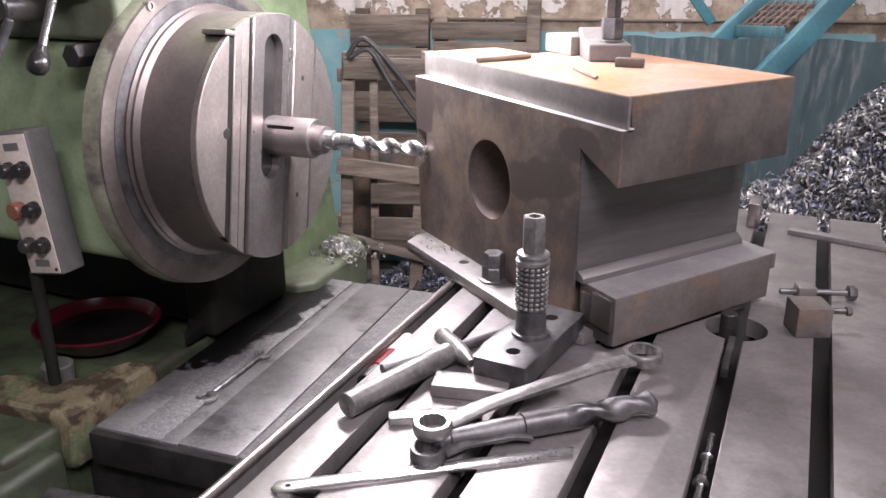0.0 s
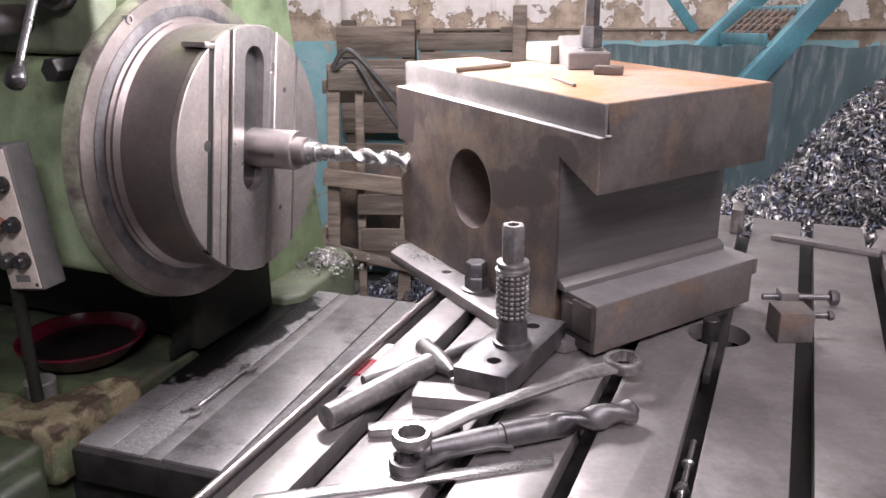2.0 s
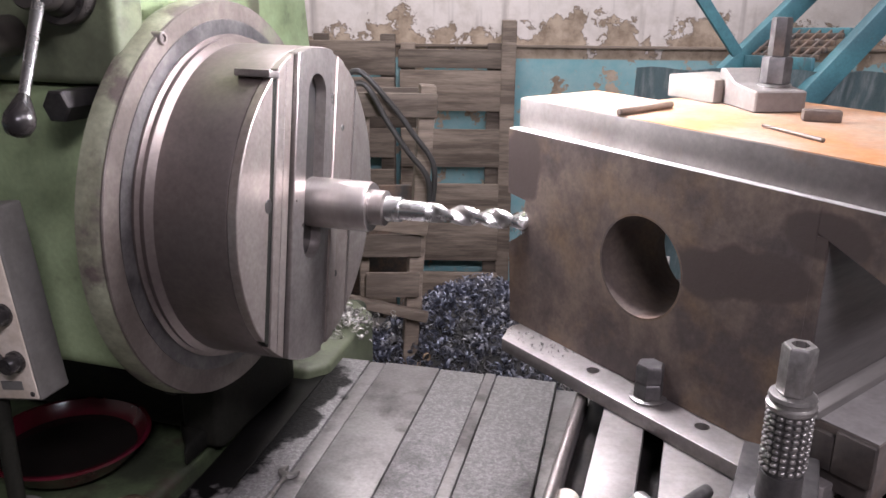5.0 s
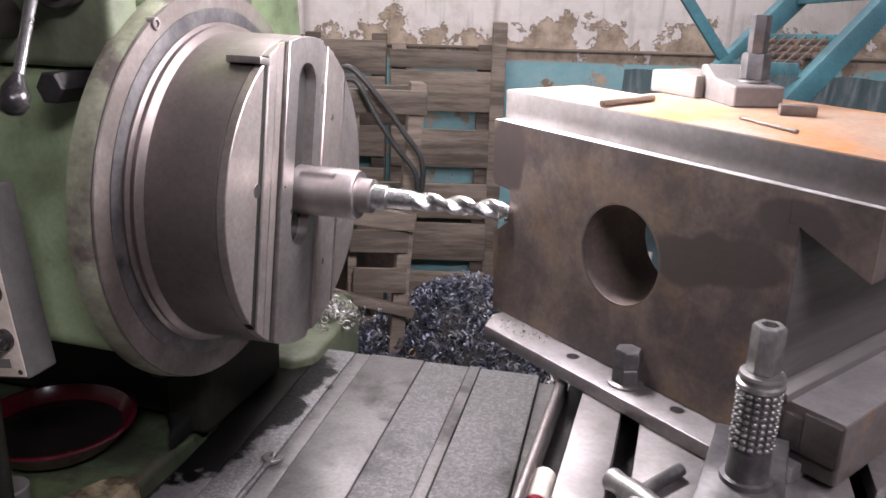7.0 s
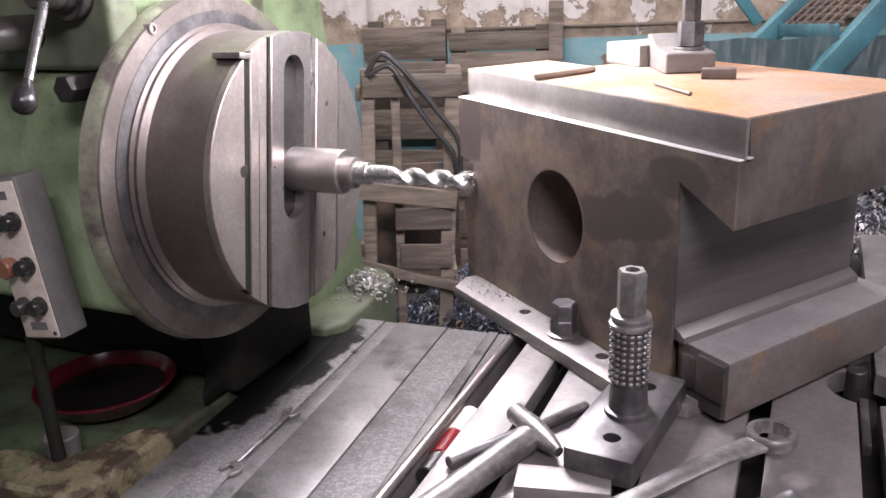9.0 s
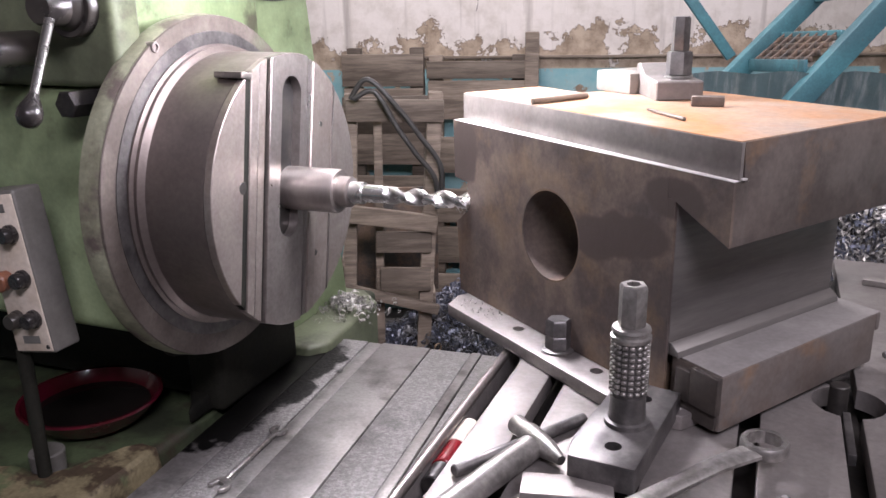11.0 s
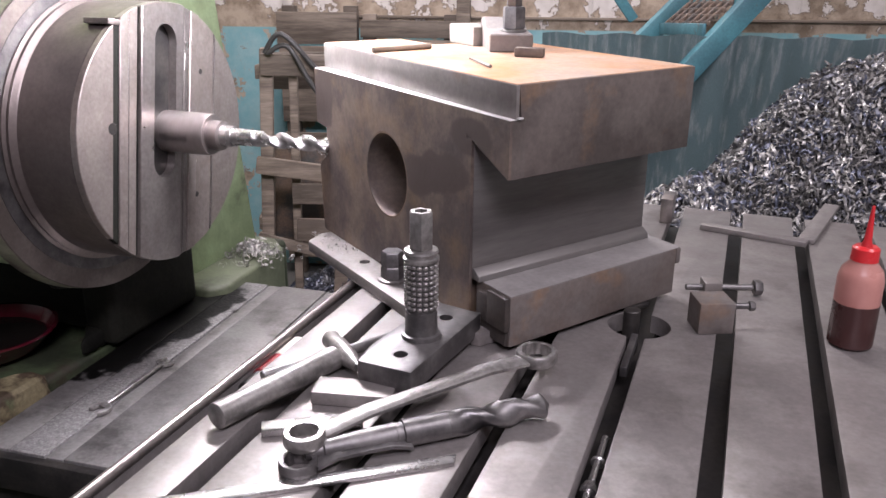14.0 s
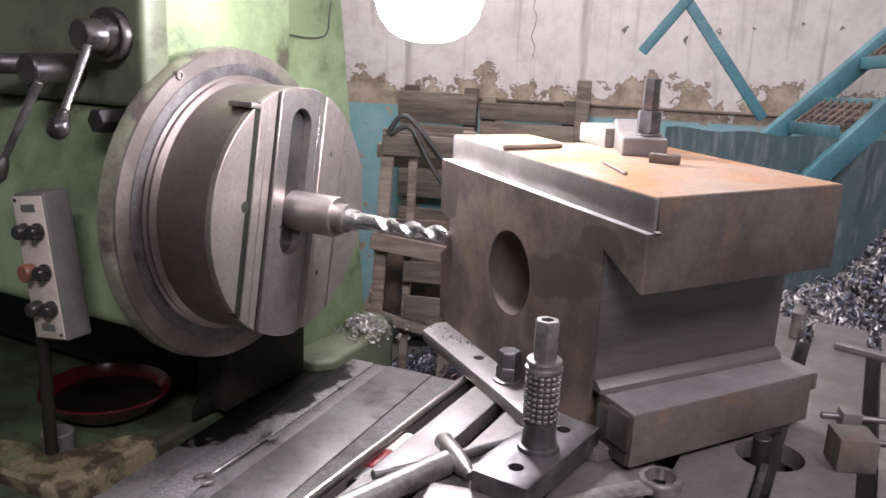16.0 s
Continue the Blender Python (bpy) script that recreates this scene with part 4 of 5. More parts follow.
part("grip", rod((-0.055, 0, 0), (-0.0003, 0, 0), 0.0155), M_RED, mk, "dark red grip")
part("tail", rod((-0.095, 0, 0), (-0.0553, 0, 0), 0.014), M_DARK, mk, "dark end cap")

jack = thing("steel_cube_stop", pose(0.588, 1.272, TABLE_Z, 0, 0, -3), "worn square steel stop block with a side screw", "stop block")
part("cube", box(-0.032, 0.022, -0.027, 0.027, 0.0005, 0.050, 0.002), M_RUSTFLANGE, jack)
part("screw", rod((0.0222, 0.012, 0.030), (0.058, 0.012, 0.030), 0.005), M_BLACKTOOL, jack)
part("screw_head", hexrod((0.0582, 0.012, 0.030), (0.067, 0.012, 0.030), 0.014), M_BLACKTOOL, jack)
hb2 = thing("cross_bolt", pose(0.645, 1.400, TABLE_Z + 0.014, 0, 0, -6), "long hex bolt through a small nut lying across a slot", "bolt")
part("shank", rod((-0.052, 0, 0), (0.062, 0, 0), 0.0055), M_BLACKTOOL, hb2)
part("bolt_head", hexrod((0.0622, 0, 0), (0.076, 0, 0), 0.023), M_BLACKTOOL, hb2)
part("nut_block", box(-0.024, 0.006, -0.016, 0.016, -0.0135, 0.013, 0.002), M_MILLED, hb2)
fb1 = thing("steel_strip", pose(0.770, 1.755, TABLE_Z, 0, 0, math.degrees(math.atan2(-0.121, 0.154))), "flat grey steel strip lying across the table", "steel strip", "steel strips")
part("bar", box(-0.01, 0.20, -0.013, 0.013, 0.0005, 0.012, 0.0015), M_TABLE, fb1)
fb2 = thing("steel_strip", pose(0.935, 1.650, TABLE_Z, 0, 0, 52), "flat grey steel strip standing off at an angle", "steel strip", "steel strips")
part("bar", box(0.0, 0.30, -0.016, 0.016, 0.0005, 0.010, 0.0015), M_TABLE, fb2)
nb = thing("bolt_in_slot", MACHINE @ pose(-0.112, 0.98, TABLE_Z - 0.026, 0, 0, 90), "loose bright threaded bolt lying in a table slot", "bolt")
part("shank", rod((-0.10, 0, 0), (0.09, 0, 0), 0.0045), M_BRIGHT, nb)
part("nut", hexrod((-0.03, 0, 0), (-0.018, 0, 0), 0.017), M_BRIGHT, nb)
part("washer", rod((0.03, 0, 0), (0.035, 0, 0), 0.0085), M_BRIGHT, nb)
key = thing("slot_key", MACHINE @ pose(-0.112, 1.29, TABLE_Z - 0.010, 0, 0, 90), "steel key bar lying in a table slot", "key bar")
part("bar", box(-0.06, 0.06, -0.0020, 0.0085, -0.012, 0.004, 0.0015), M_BLACKTOOL, key)
sp = thing("slot_pin", MACHINE @ pose(-0.125, 1.375, TABLE_Z - 0.03, 0, 0, 0), "dark round post standing in the table hole", "pin")
part("post", rod((0, 0, -0.02), (0, 0, 0.052), 0.013), M_DARK, sp)
sb = thing("side_post", MACHINE @ pose(-0.130, 1.955, TABLE_Z, 0, 0, 0), "small grey steel post behind the workpiece", "post")
part("post", prism([(-0.012, -0.03), (0.014, -0.03), (0.014, 0.04), (-0.012, 0.04)], 0.0005, 0.055, bevel=0.003), M_STEEL, sb)

bt = thing("squeeze_bottle", pose(0.768, 1.200, TABLE_Z + 0.0005), "milky squeeze bottle with dark red coolant and red nozzle cap", "bottle")
part("liquid", lathe([(0, 0), (0, 0.028), (0.004, 0.0315), (0.068, 0.0315), (0.068, 0)], 48, UP), M_COOLANT, bt, "dark red coolant")
part("bottle", lathe([(0.0682, 0), (0.0682, 0.0315), (0.104, 0.0315), (0.118, 0.028), (0.130, 0.0185), (0.132, 0.0185), (0.132, 0)], 48, UP), M_PINK, bt)
part("cap", lathe([(0.1322, 0), (0.1322, 0.0190), (0.150, 0.0185), (0.153, 0.015), (0.153, 0)], 32, UP), M_REDCAP, bt, "red screw cap")
part("nozzle", lathe([(0.1532, 0), (0.1532, 0.008), (0.162, 0.0055), (0.212, 0.0022), (0.212, 0)], 20, UP), M_REDCAP, bt)

# ---------------------------------------------------------------- head fittings
panel = thing("push_button_panel", MACHINE @ pose(-1.444, 1.19, 1.245, 0, -8, 0) @ Matrix.Translation((1.424, -1.19, -1.245)), "ivory push-button plate on a grey switch box", "control panel")
part("switch_box", box(-1.466, -1.378, 1.192, 1.252, 1.098, 1.392, 0.006, seg=3), M_GREYBOX, panel)
part("plate", box(-1.464, -1.380, 1.1885, 1.1915, 1.104, 1.386, 0.001), M_IVORY, panel, "ivory switch plate")
for r, z in enumerate((1.318, 1.238, 1.165)):
    for c, x in enumerate((-1.440, -1.401)):
        bt_m = M_BROWN if (r, c) == (1, 0) else M_BLACK
        big = 0.018 if (r, c) == (1, 0) else 0.0140
        b = part("push_button", lathe([(0, 0), (0, 0.0165), (0.006, 0.0165), (0.008, 0.0140), (0.009, big), (0.020, big), (0.023, big * 0.85), (0.023, 0)], 32,
                                      Matrix.Translation((x, 1.1883, z)) @ pose(0, 0, 0, 0, 0, -90)), bt_m, panel, "red brown mushroom button" if big > 0.015 else "")
for z in (1.363, 1.126):
    part("legend_bar", box(-1.441, -1.402, 1.1872, 1.1884, z - 0.007, z + 0.007, 0), M_GREYBOX, panel)
for x, z in ((-1.457, 1.378), (-1.388, 1.112)):
    part("screw", rod((x, 1.189, z), (x, 1.187, z), 0.004), M_DARK, panel)
post = thing("panel_post", MACHINE @ Matrix.Translation((-1.478, 1.211, 0)), "dark round post carrying the button panel", "post")
part("tube", rod((0, 0, 0.801), (0, 0, 1.094), 0.013), M_GREASESHADE, post)
part("foot", lathe([(0.801, 0), (0.801, 0.055), (0.806, 0.055), (0.806, 0.050), (0.804, 0.02), (0.804, 0)], 40, UP), M_DARK, post)

lever = thing("speed_lever", MACHINE @ Matrix.Translation((-1.365, 1.345, 1.688)), "black hub with a bright lever and black ball knob", "lever")
Y = pose(0, 0, 0, 0, 0, -90)
part("hub", lathe([(0.0, 0), (0.0, 0.052), (0.030, 0.052), (0.034, 0.049), (0.034, 0.040), (0.045, 0.036), (0.05, 0.031), (0.088, 0.029), (0.093, 0.025), (0.093, 0)], 48, Y), M_BLACK, lever, "stepped black hub")
part("arm", rod((0.012, -0.080, -0.012), (0.060, -0.183, -0.132), 0.0085, r2=0.007), M_BRIGHT, lever, "bright steel arm")
part("grip", lathe([(0, 0), (0, 0.008), (0.012, 0.0125), (0.03, 0.019), (0.042, 0.0195), (0.052, 0.015), (0.057, 0.006), (0.058, 0)], 28,
                   Matrix.Translation((0.058, -0.180, -0.128)) @ (Vector((0.020, -0.045, -0.055))).to_track_quat("X", "Z").to_matrix().to_4x4()), M_BLACK, lever, "black ball grip")
lever2 = thing("shift_lever", MACHINE @ Matrix.Translation((-1.47, 1.28, 1.62)), "dark lower shift lever with a black knob", "lever")
part("arm", rod((0.03, -0.06, -0.02), (-0.035, -0.10, -0.17), 0.009, r2=0.007), M_BLACKTOOL, lever2)
part("grip", lathe([(0, 0), (0, 0.009), (0.015, 0.016), (0.035, 0.020), (0.05, 0.014), (0.054, 0)], 28,
                   Matrix.Translation((-0.033, -0.099, -0.165)) @ (Vector((-0.03, -0.04, -0.09))).to_track_quat("X", "Z").to_matrix().to_4x4()), M_BLACK, lever2)
part("boss", lathe([(-0.05, 0), (-0.05, 0.03), (0.06, 0.03), (0.064, 0.026), (0.064, 0)], 36, Y), M_BLACK, lever2)
stub = thing("hex_stub", MACHINE @ Matrix.Translation((-1.350, 1.335, 1.528)), "dark hexagonal adjusting shaft end", "shaft")
part("shaft", hexrod((0, 0.03, 0.0), (0, -0.070, 0.003), 0.042), M_DARK, stub)
pipe = thing("hand_rail", MACHINE @ Matrix.Translation((-1.66, 1.27, 1.615)), "short dark steel handle on the gearbox", "handle")
part("bar", tube([(-0.2, 0.06, 0.0), (-0.12, -0.02, 0.0), (0.0, -0.03, 0.005), (0.08, -0.02, 0.01), (0.12, 0.07, 0.01)], 0.020, 16), M_BLACKTOOL, pipe)

bowl = thing("red_oil_bowl", MACHINE @ pose(-1.592, 1.455, 0.803), "glossy dark red bowl of black oil on the machine base", "bowl")
part("bowl", lathe([(0.0, 0), (0.0, 0.090), (0.020, 0.118), (0.048, 0.143), (0.058, 0.152), (0.063, 0.151), (0.062, 0.144), (0.048, 0.136), (0.020, 0.110), (0.007, 0.08), (0.007, 0)], 64, UP), M_WINE, bowl)
part("oil", lathe([(0.036, 0), (0.036, 0.1235), (0.0345, 0.1235), (0.0345, 0)], 48, UP), M_OIL, bowl, "still black oil")
cup = thing("grease_pot", MACHINE @ pose(-1.525, 1.262, 0.801), "small round grey grease pot", "pot")
part("pot", lathe([(0, 0), (0, 0.030), (0.003, 0.033), (0.044, 0.034), (0.047, 0.031), (0.047, 0.0)], 40, UP), M_GREYBOX, cup)
sp1 = thing("open_spanner", MACHINE @ pose(-1.168, 1.330, BED_Z + 0.0012, 0, 0, 92), "small bright open-ended spanner lying on the bed", "spanner")
own = rod((0.018, 0, 0.005), (0.205, 0, 0.005), 0.0055)
for vtx in own.verts:
    vtx.co.z = 0.005 + (vtx.co.z - 0.005) * 0.75
part("shank", own, M_TOOL, sp1)
for x, turn, r in ((0.0, 165, 0.022), (0.222, -15, 0.019)):
    pts = [(r * 1.05 * math.cos(radians(a)), r * 1.05 * math.sin(radians(a))) for a in range(38, 323, 15)] + [(r * 0.42, -r * 0.45), (-r * 0.25, -r * 0.45), (-r * 0.25, r * 0.45), (r * 0.42, r * 0.45)]
    part("jaw", prism(pts, 0.0005, 0.0085, pose(x, 0, 0, 0, 0, turn), bevel=0.001, seg=1), M_TOOL, sp1)
for a, b, nm in (((-1.42, 1.02, 0.70), (-0.92, 1.10, 0.70), "drip_pipe"),):
    dp = thing(nm, MACHINE, "dark oily pipe along the bed's front", "pipe")
    part("pipe", rod(a, b, 0.018), M_BLACKTOOL, dp)
wire = thing("loose_wire", MACHINE, "thin black loose wire on the column", "wire")
part("wire", tube([(-1.40, 1.83, 1.77), (-1.395, 1.87, 1.715), (-1.40, 1.96, 1.695), (-1.405, 2.08, 1.70), (-1.42, 2.12, 1.76), (-1.42, 2.13, 1.84)], 0.0025, 8), M_RUBBER, wire)

# ---------------------------------------------------------------- work lamp over the cut
lamp = thing("work_lamp", pose(-0.07, 1.74, 1.735, 0, 0, -12), "glaring white work lamp hanging over the drill", "work lamp")
part("diffuser", lathe([(-0.035, 0), (-0.034, 0.022), (-0.028, 0.048), (-0.014, 0.072), (0.010, 0.090), (0.045, 0.099), (0.085, 0.096), (0.12, 0.082), (0.1205, 0)], 48, UP), M_LAMP, lamp, "white glowing diffuser")
part("housing", lathe([(0.121, 0), (0.121, 0.088), (0.135, 0.086), (0.155, 0.05), (0.155, 0)], 48, UP), M_LAMPBODY, lamp)
part("arm", rod((0, 0, 0.1552), (0, 0, 2.46), 0.012), M_LAMPBODY, lamp)

# ---------------------------------------------------------------- far side: pallets, stairs, turnings


def pallet(m, width, rows, label, post_x, gap=0.0):
    ob = thing("wooden_pallet", m, label, "pallet", "leaning pallets")
    for x in post_x:
        part("post", box(x - 0.035, x + 0.035, -0.03, 0.03, 0.0, rows[-1][1] + 0.03, 0.004), M_WOOD, ob)
    for k, (z0, z1) in enumerate(rows):
        j = 0.01 * math.sin(7 * k)
        part("board", box(-width / 2 + j, width / 2 - j * 0.5, -0.055, -0.0305, z0, z1, 0.003), M_WOOD, ob)
    return ob


rows_a = [(0.05, 0.26), (0.325, 0.523), (0.548, 0.727), (0.813, 1.00), (1.09, 1.285), (1.295, 1.38)]
pallet(WALL @ pose(0.31, -0.10, 0, -1, 0, 0), 0.50, rows_a, "weathered brown board pallet leaning on the wall", (-0.21, 0.21))
pallet(WALL @ pose(-0.165, -0.12, 0, -1, 0, 0), 0.41, [(0.1, 0.3), (0.35, 0.55), (0.6, 0.8), (0.86, 1.06), (1.09, 1.25), (1.26, 1.42)], "tall dark board pallet beside the column", (-0.15, 0.17))
far_post = thing("wooden_post", WALL @ pose(0.585, -0.10, 0), "rough square wooden post standing against the wall", "post")
part("post", box(-0.035, 0.035, -0.04, 0.04, 0.0, 1.52, 0.005), M_WOOD, far_post)


def beam(a, b, w, h, name, material, parent, up=(0, 0, 1)):
    a, b = Vector(a), Vector(b)
    x = (b - a).normalized()
    y = Vector(up).cross(x).normalized()
    z = x.cross(y)
    m = Matrix((x, y, z)).transposed().to_4x4()
    m.translation = a
    return part(name, box(0, (b - a).length, -w / 2, w / 2, -h / 2, h / 2, 0.004, m=m), material, parent)


p2 = thing("broken_crate", Matrix.Identity(4), "broken slatted wooden crate frame leaning beside the bed", "crate")
beam((-0.085, 3.14, 0.02), (0.005, 3.14, 1.385), 0.05, 0.07, "post", M_WOOD, p2, up=(0, 1, 0))
beam((-0.345, 3.14, 0.02), (-0.282, 3.14, 1.385), 0.045, 0.05, "post", M_WOOD, p2, up=(0, 1, 0))
beam((-0.300, 3.095, 1.335), (0.030, 3.095, 1.325), 0.022, 0.075, "rail", M_WOOD, p2)
beam((-0.335, 3.085, 0.985), (0.000, 3.085, 0.935), 0.03, 0.060, "slat", M_WOOD, p2)
beam((-0.215, 3.098, 0.872), (-0.020, 3.098, 0.866), 0.022, 0.075, "slat", M_WOOD, p2)
beam((-0.205, 3.098, 0.735), (-0.025, 3.098, 0.728), 0.022, 0.085, "slat", M_WOOD, p2)
beam((-0.345, 3.085, 0.712), (0.000, 3.085, 0.615), 0.03, 0.035, "bottom_rail", M_WOOD, p2)
beam((-0.215, 3.16, 0.30), (-0.195, 3.16, 1.30), 0.03, 0.05, "stile", M_WOOD, p2, up=(0, 1, 0))
# Dark panel added behind the slats for the crate's shaded inside.
beam((-0.345, 3.44, 0.78), (0.02, 3.44, 0.78), 0.02, 0.42, "back_panel", M_GRATE, p2)
beam((-0.330, 3.44, 1.27), (0.02, 3.44, 1.27), 0.02, 0.14, "back_slat", M_WOOD, p2)
beam((-0.315, 3.165, 1.30), (-0.315, 3.43, 1.28), 0.03, 0.05, "side_rail", M_WOOD, p2)
beam((-0.335, 3.165, 0.74), (-0.335, 3.43, 0.74), 0.03, 0.05, "side_rail", M_WOOD, p2)
beam((-0.02, 3.175, 0.62), (-0.02, 3.43, 0.62), 0.03, 0.06, "side_rail", M_WOOD, p2)
hose = thing("black_hose", Matrix.Identity(4), "two looped black rubber hoses hanging on the crate", "hose")
part("hose", tube([(-0.28, 3.06, 1.376), (-0.22, 3.05, 1.44), (-0.12, 3.04, 1.34), (-0.05, 3.04, 1.245), (0.012, 3.04, 1.15), (0.012, 3.05, 1.03)], 0.009), M_RUBBER, hose)
part("hose", tube([(-0.27, 3.05, 1.376), (-0.20, 3.04, 1.40), (-0.13, 3.03, 1.285), (-0.07, 3.03, 1.195), (-0.008, 3.03, 1.11), (0.0, 3.05, 1.00)], 0.009), M_RUBBER, hose)

stair = thing("steel_stairway", Matrix.Identity(4), "teal painted steel stairway with dark grating treads", "stairway")


beam((0.62, 3.50, 0.809), (2.10, 3.50, 2.315), 0.05, 0.075, "stringer", M_TEAL, stair)
beam((0.90, 3.00, 0.999), (1.95, 3.00, 2.189), 0.05, 0.075, "stringer", M_TEAL, stair)
for k in range(-2, 3):
    x, z = 1.236 + 0.233 * k, 1.425 + 0.251 * k
    beam((x, 3.47, z), (x, 3.03, z + 0.028), 0.016, 0.045, "tread_front", M_TEAL, stair)
    beam((x + 0.115, 3.47, z + 0.105), (x + 0.115, 3.03, z + 0.130), 0.016, 0.03, "tread_back", M_TEAL, stair)
    for j in range(4):
        beam((x + 0.020 + 0.025 * j, 3.465, z + 0.022 + 0.023 * j), (x + 0.020 + 0.025 * j, 3.035, z + 0.050 + 0.023 * j), 0.010, 0.018, "tread_bar", M_GRATE, stair)
    for j in range(7):
        y = 3.44 - 0.063 * j
        beam((x + 0.005, y, z + 0.018 + 0.0018 * j * 2), (x + 0.112, y, z + 0.112 + 0.0018 * j * 2), 0.012, 0.014, "tread_rib", M_GRATE, stair)
brk = thing("bent_bracket", Matrix.Identity(4), "bent teal steel bracket of two bars before the wall", "bracket")
beam((0.71, 3.12, 1.86), (0.995, 3.07, 1.485), 0.03, 0.035, "bar", M_TEAL, brk)
beam((0.58, 3.14, 1.685), (0.72, 3.11, 1.88), 0.035, 0.035, "bar", M_TEAL, brk)
beam((0.71, 3.12, 1.84), (0.71, 3.20, 4.195), 0.02, 0.02, "hanger", M_TEAL, brk)
sheet = thing("teal_sheet", pose(1.60, 3.28, 0.0, 14, 0, -14), "dusty streaked teal metal sheet leaning under the stairs", "metal sheet")
sh = bmesh.new()
n = 36
vs = [[sh.verts.new((-0.85 + 1.7 * i / n, 0.016 * math.sin(i * 1.35), z)) for i in range(n + 1)] for z in (0.3, 1.48)]
for i in range(n):
    sh.faces.new((vs[0][i], vs[0][i + 1], vs[1][i + 1], vs[1][i]))
bmesh.ops.solidify(sh, geom=sh.faces[:], thickness=0.006)
part("sheet", sh, M_TARP, sheet)


def heap_height(x, y):
    """Height of the heap of turnings over the floor."""
    right = 1.38 * math.exp(-((max(0.0, 1.75 - x)) / 0.85) ** 2 - ((max(0.0, x - 2.05)) / 0.75) ** 2 - ((y - 2.78) / 0.58) ** 2)
    toe = 1.00 * math.exp(-((x - 1.12) / 0.52) ** 2 - ((y - 2.62) / 0.42) ** 2)
    mid = 0.64 * math.exp(-((x - 0.25) / 0.75) ** 2 - ((y - 3.25) / 0.45) ** 2)
    left = 0.45 * math.exp(-((x + 0.5) / 0.5) ** 2 - ((y - 3.0) / 0.5) ** 2)
    return max(right, toe, mid, left) + 0.15 * min(right, mid) + 0.05 * noise.noise(Vector((x * 4, y * 4, 0))) + 0.03 * noise.noise(Vector((x * 11, y * 11, 3)))


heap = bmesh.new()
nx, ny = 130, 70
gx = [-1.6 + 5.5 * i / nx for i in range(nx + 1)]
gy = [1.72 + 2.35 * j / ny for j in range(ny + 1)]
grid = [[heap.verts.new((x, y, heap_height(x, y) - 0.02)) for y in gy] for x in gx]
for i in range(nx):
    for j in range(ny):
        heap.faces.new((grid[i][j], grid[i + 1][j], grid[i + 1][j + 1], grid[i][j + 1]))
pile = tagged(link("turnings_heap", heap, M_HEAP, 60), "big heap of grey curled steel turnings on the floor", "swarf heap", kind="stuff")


def curl(rng):
    """One curled strip of swarf, as vertices and quads."""
    r, w, turns, pitch = rng.uniform(0.006, 0.015), rng.uniform(0.003, 0.0075), rng.uniform(0.5, 1.5), rng.uniform(-0.025, 0.025)
    k = 7
    vs = []
    for i in range(k + 1):
        a = 2 * math.pi * turns * i / k
        rr = r * (1 + 0.25 * i / k)
        for s in (-0.5, 0.5):
            vs.append(Vector((rr * math.cos(a), rr * math.sin(a), s * w + pitch * i / k)))
    return vs, [(2 * i, 2 * i + 1, 2 * i + 3, 2 * i + 2) for i in range(k)]


def scatter(name, count, where, seed, material, label, size=1.0):
    rng = random.Random(seed)
    verts, faces = [], []
    for _ in range(count):
        p = where(rng)
        if p is None:
            continue
        vs, fs = curl(rng)
        q = Euler((rng.uniform(0, 6.3), rng.uniform(0, 6.3), rng.uniform(0, 6.3))).to_matrix()
        s = size * rng.uniform(0.6, 1.5)
        o = len(verts)
        verts += [tuple(p + q @ (v * s)) for v in vs]
        faces += [tuple(i + o for i in f) for f in fs]
    me = bpy.data.meshes.new(name)
    me.from_pydata(verts, [], faces)
    me.materials.append(material)
    me.shade_smooth()
    return tagged(new(name, me), label, "swarf", kind="stuff")


def on_heap(x0, x1, y0, y1):
    def where(rng):
        x, y = rng.uniform(x0, x1), rng.uniform(y0, y1)
        h = heap_height(x, y)
        return Vector((x, y, h + rng.uniform(-0.015, 0.02))) if h > 0.08 else None
    return where


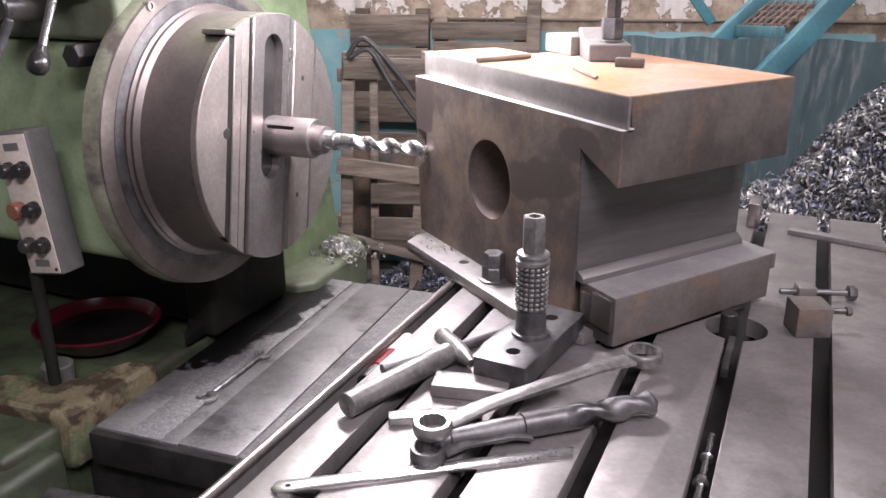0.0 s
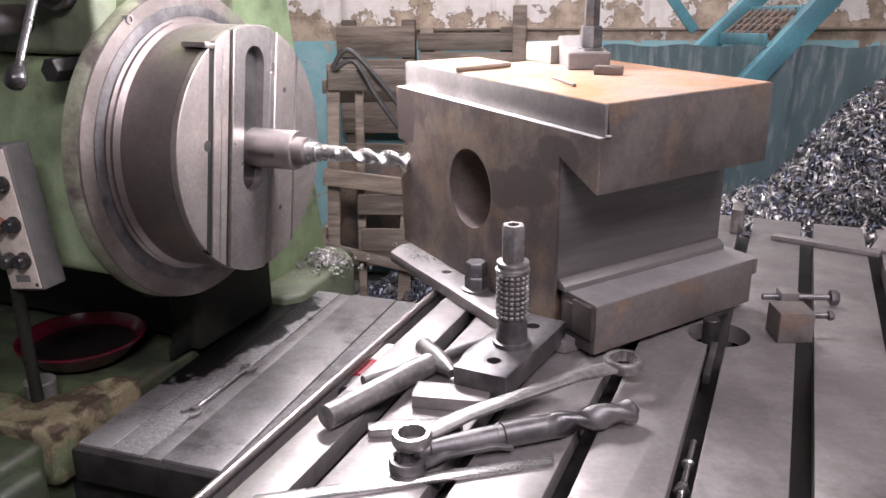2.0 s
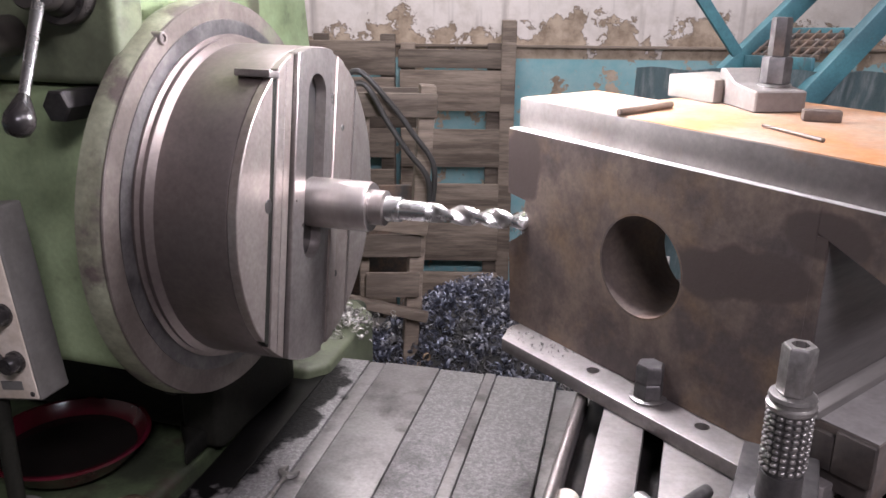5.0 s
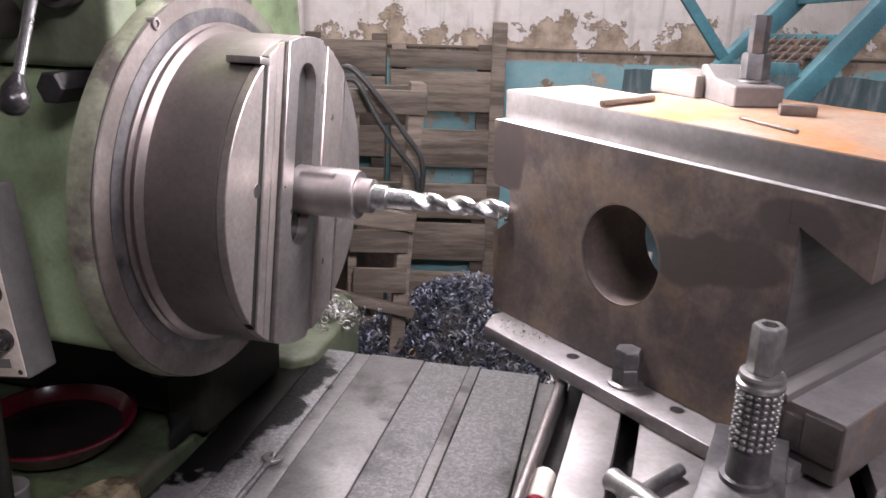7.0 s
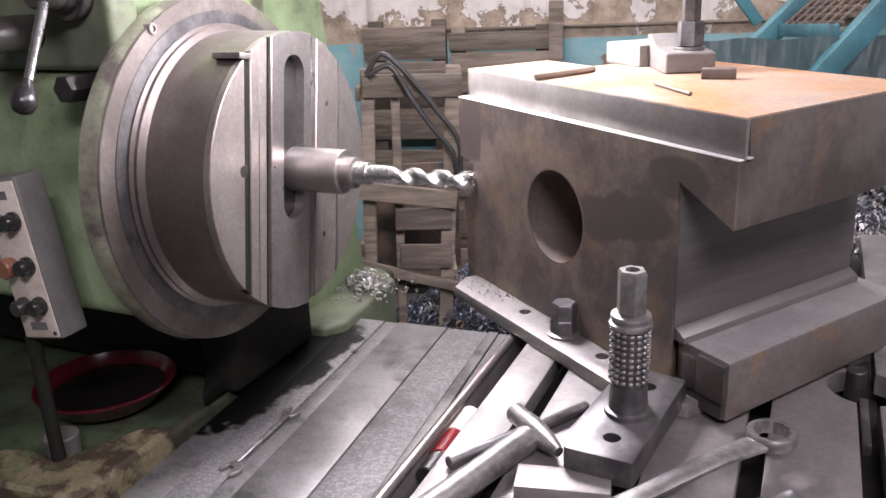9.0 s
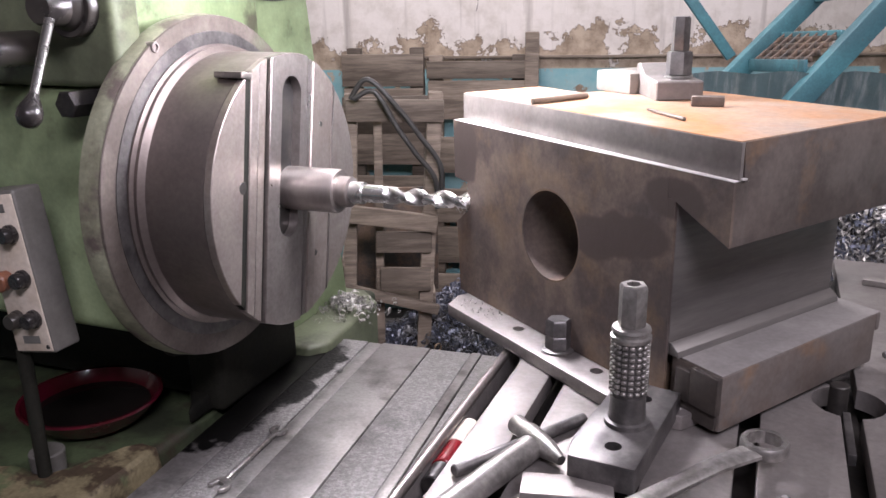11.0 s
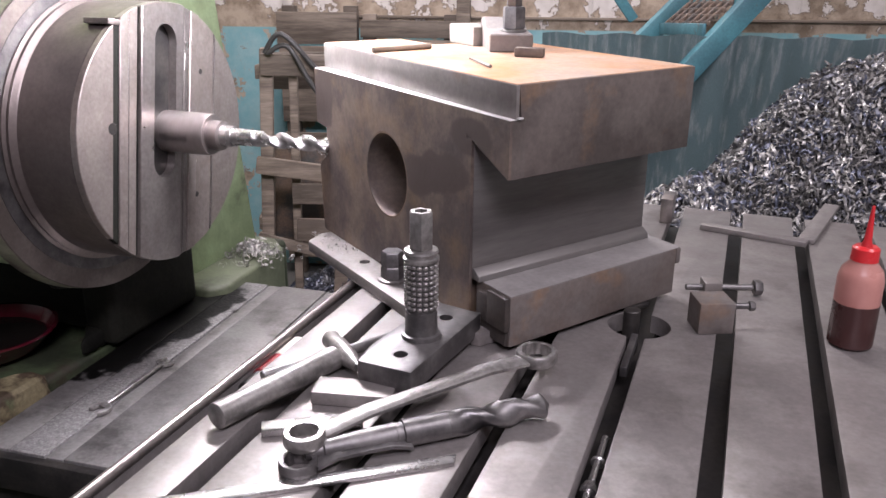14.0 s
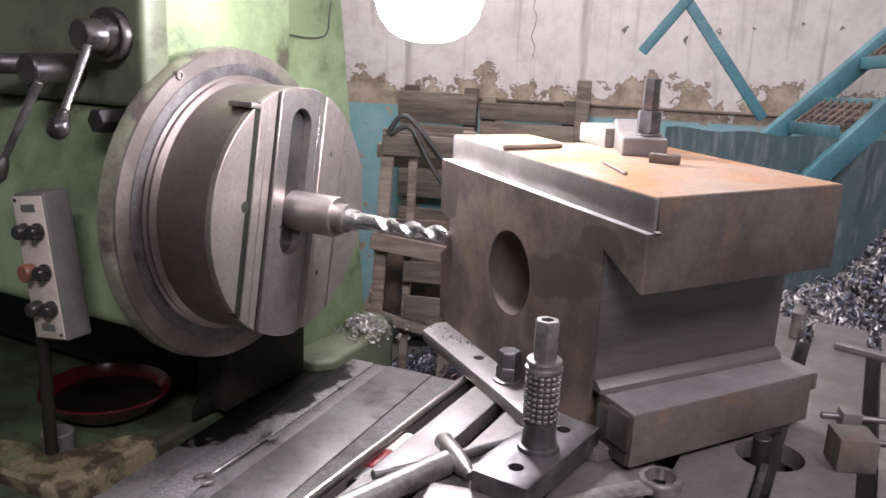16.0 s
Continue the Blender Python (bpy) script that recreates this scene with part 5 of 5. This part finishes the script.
scatter("grey_turnings", 34000, on_heap(0.45, 2.7, 2.1, 3.3), 1, M_CHIP, "loose grey curled steel turnings covering the heap", 1.0)
scatter("blue_turnings", 9000, on_heap(0.5, 2.2, 2.1, 3.0), 2, M_CHIPBLUE, "blued curled steel turnings low on the heap", 1.0)
scatter("dark_turnings", 18000, on_heap(-1.0, 0.9, 2.4, 3.75), 3, M_CHIPBLUE, "bluish tangled turnings between table and pallets", 0.95)


def by_crate(rng):
    x, y = rng.uniform(-0.75, 0.0), rng.uniform(2.55, 3.05)
    return Vector((x, y, heap_height(x, y) + rng.uniform(-0.01, 0.035)))


scatter("rusty_turnings", 900, by_crate, 8, M_CHIPRUST, "rusty brown turnings beside the crate", 1.5)


def at_foot(rng):
    a, r = rng.uniform(0, 6.28), abs(rng.gauss(0, 0.06))
    p = MACHINE @ Vector((-1.345 + r * math.cos(a), 2.20 + 0.9 * r * math.sin(a), 0))
    return Vector((p.x, p.y, 0.828 + max(0, 0.035 - 0.4 * r) + rng.uniform(0, 0.012)))


scatter("foot_turnings", 300, at_foot, 5, M_CHIP, "small nest of pale turnings on the column foot", 0.55)


def on_block(rng):
    p = WORK @ Vector((rng.uniform(-0.05, -0.005), rng.uniform(0.44, 0.59), 0))
    return Vector((p.x, p.y, 1.1695 + rng.uniform(0, 0.004)))


scatter("fine_chips", 90, on_block, 6, M_CHIP, "fine bright chips fallen on the plate", 0.14)
cut_chip = scatter("drill_chips", 60, lambda rng: (WORK @ Vector((0.03 + rng.gauss(0, 0.02), 0.605 + rng.uniform(-0.015, 0.006), 0)) + Vector((0, 0, 1.322 + rng.uniform(-0.004, 0.014)))), 7, M_BRIGHT,
                   "bright fresh chips lying in the workpiece groove", 0.3)


def motions():
    rows = [(0.0, MACHINE @ Matrix.Translation((0, 1.5535, 1.3450)))]
    t, turn, rate, home = 1.6, 0.0, 0.0, rows[0][1]
    rows.append((1.6, home))
    while t < 16.0 - 1e-6:
        t += 1 / 15
        rate = min(1140.0, rate + 500.0)
        turn += rate / 15
        rows.append((min(t, 16.0), home @ pose(0, 0, 0, turn, 0, 0)))
    walk(spindle, rows)


motions()
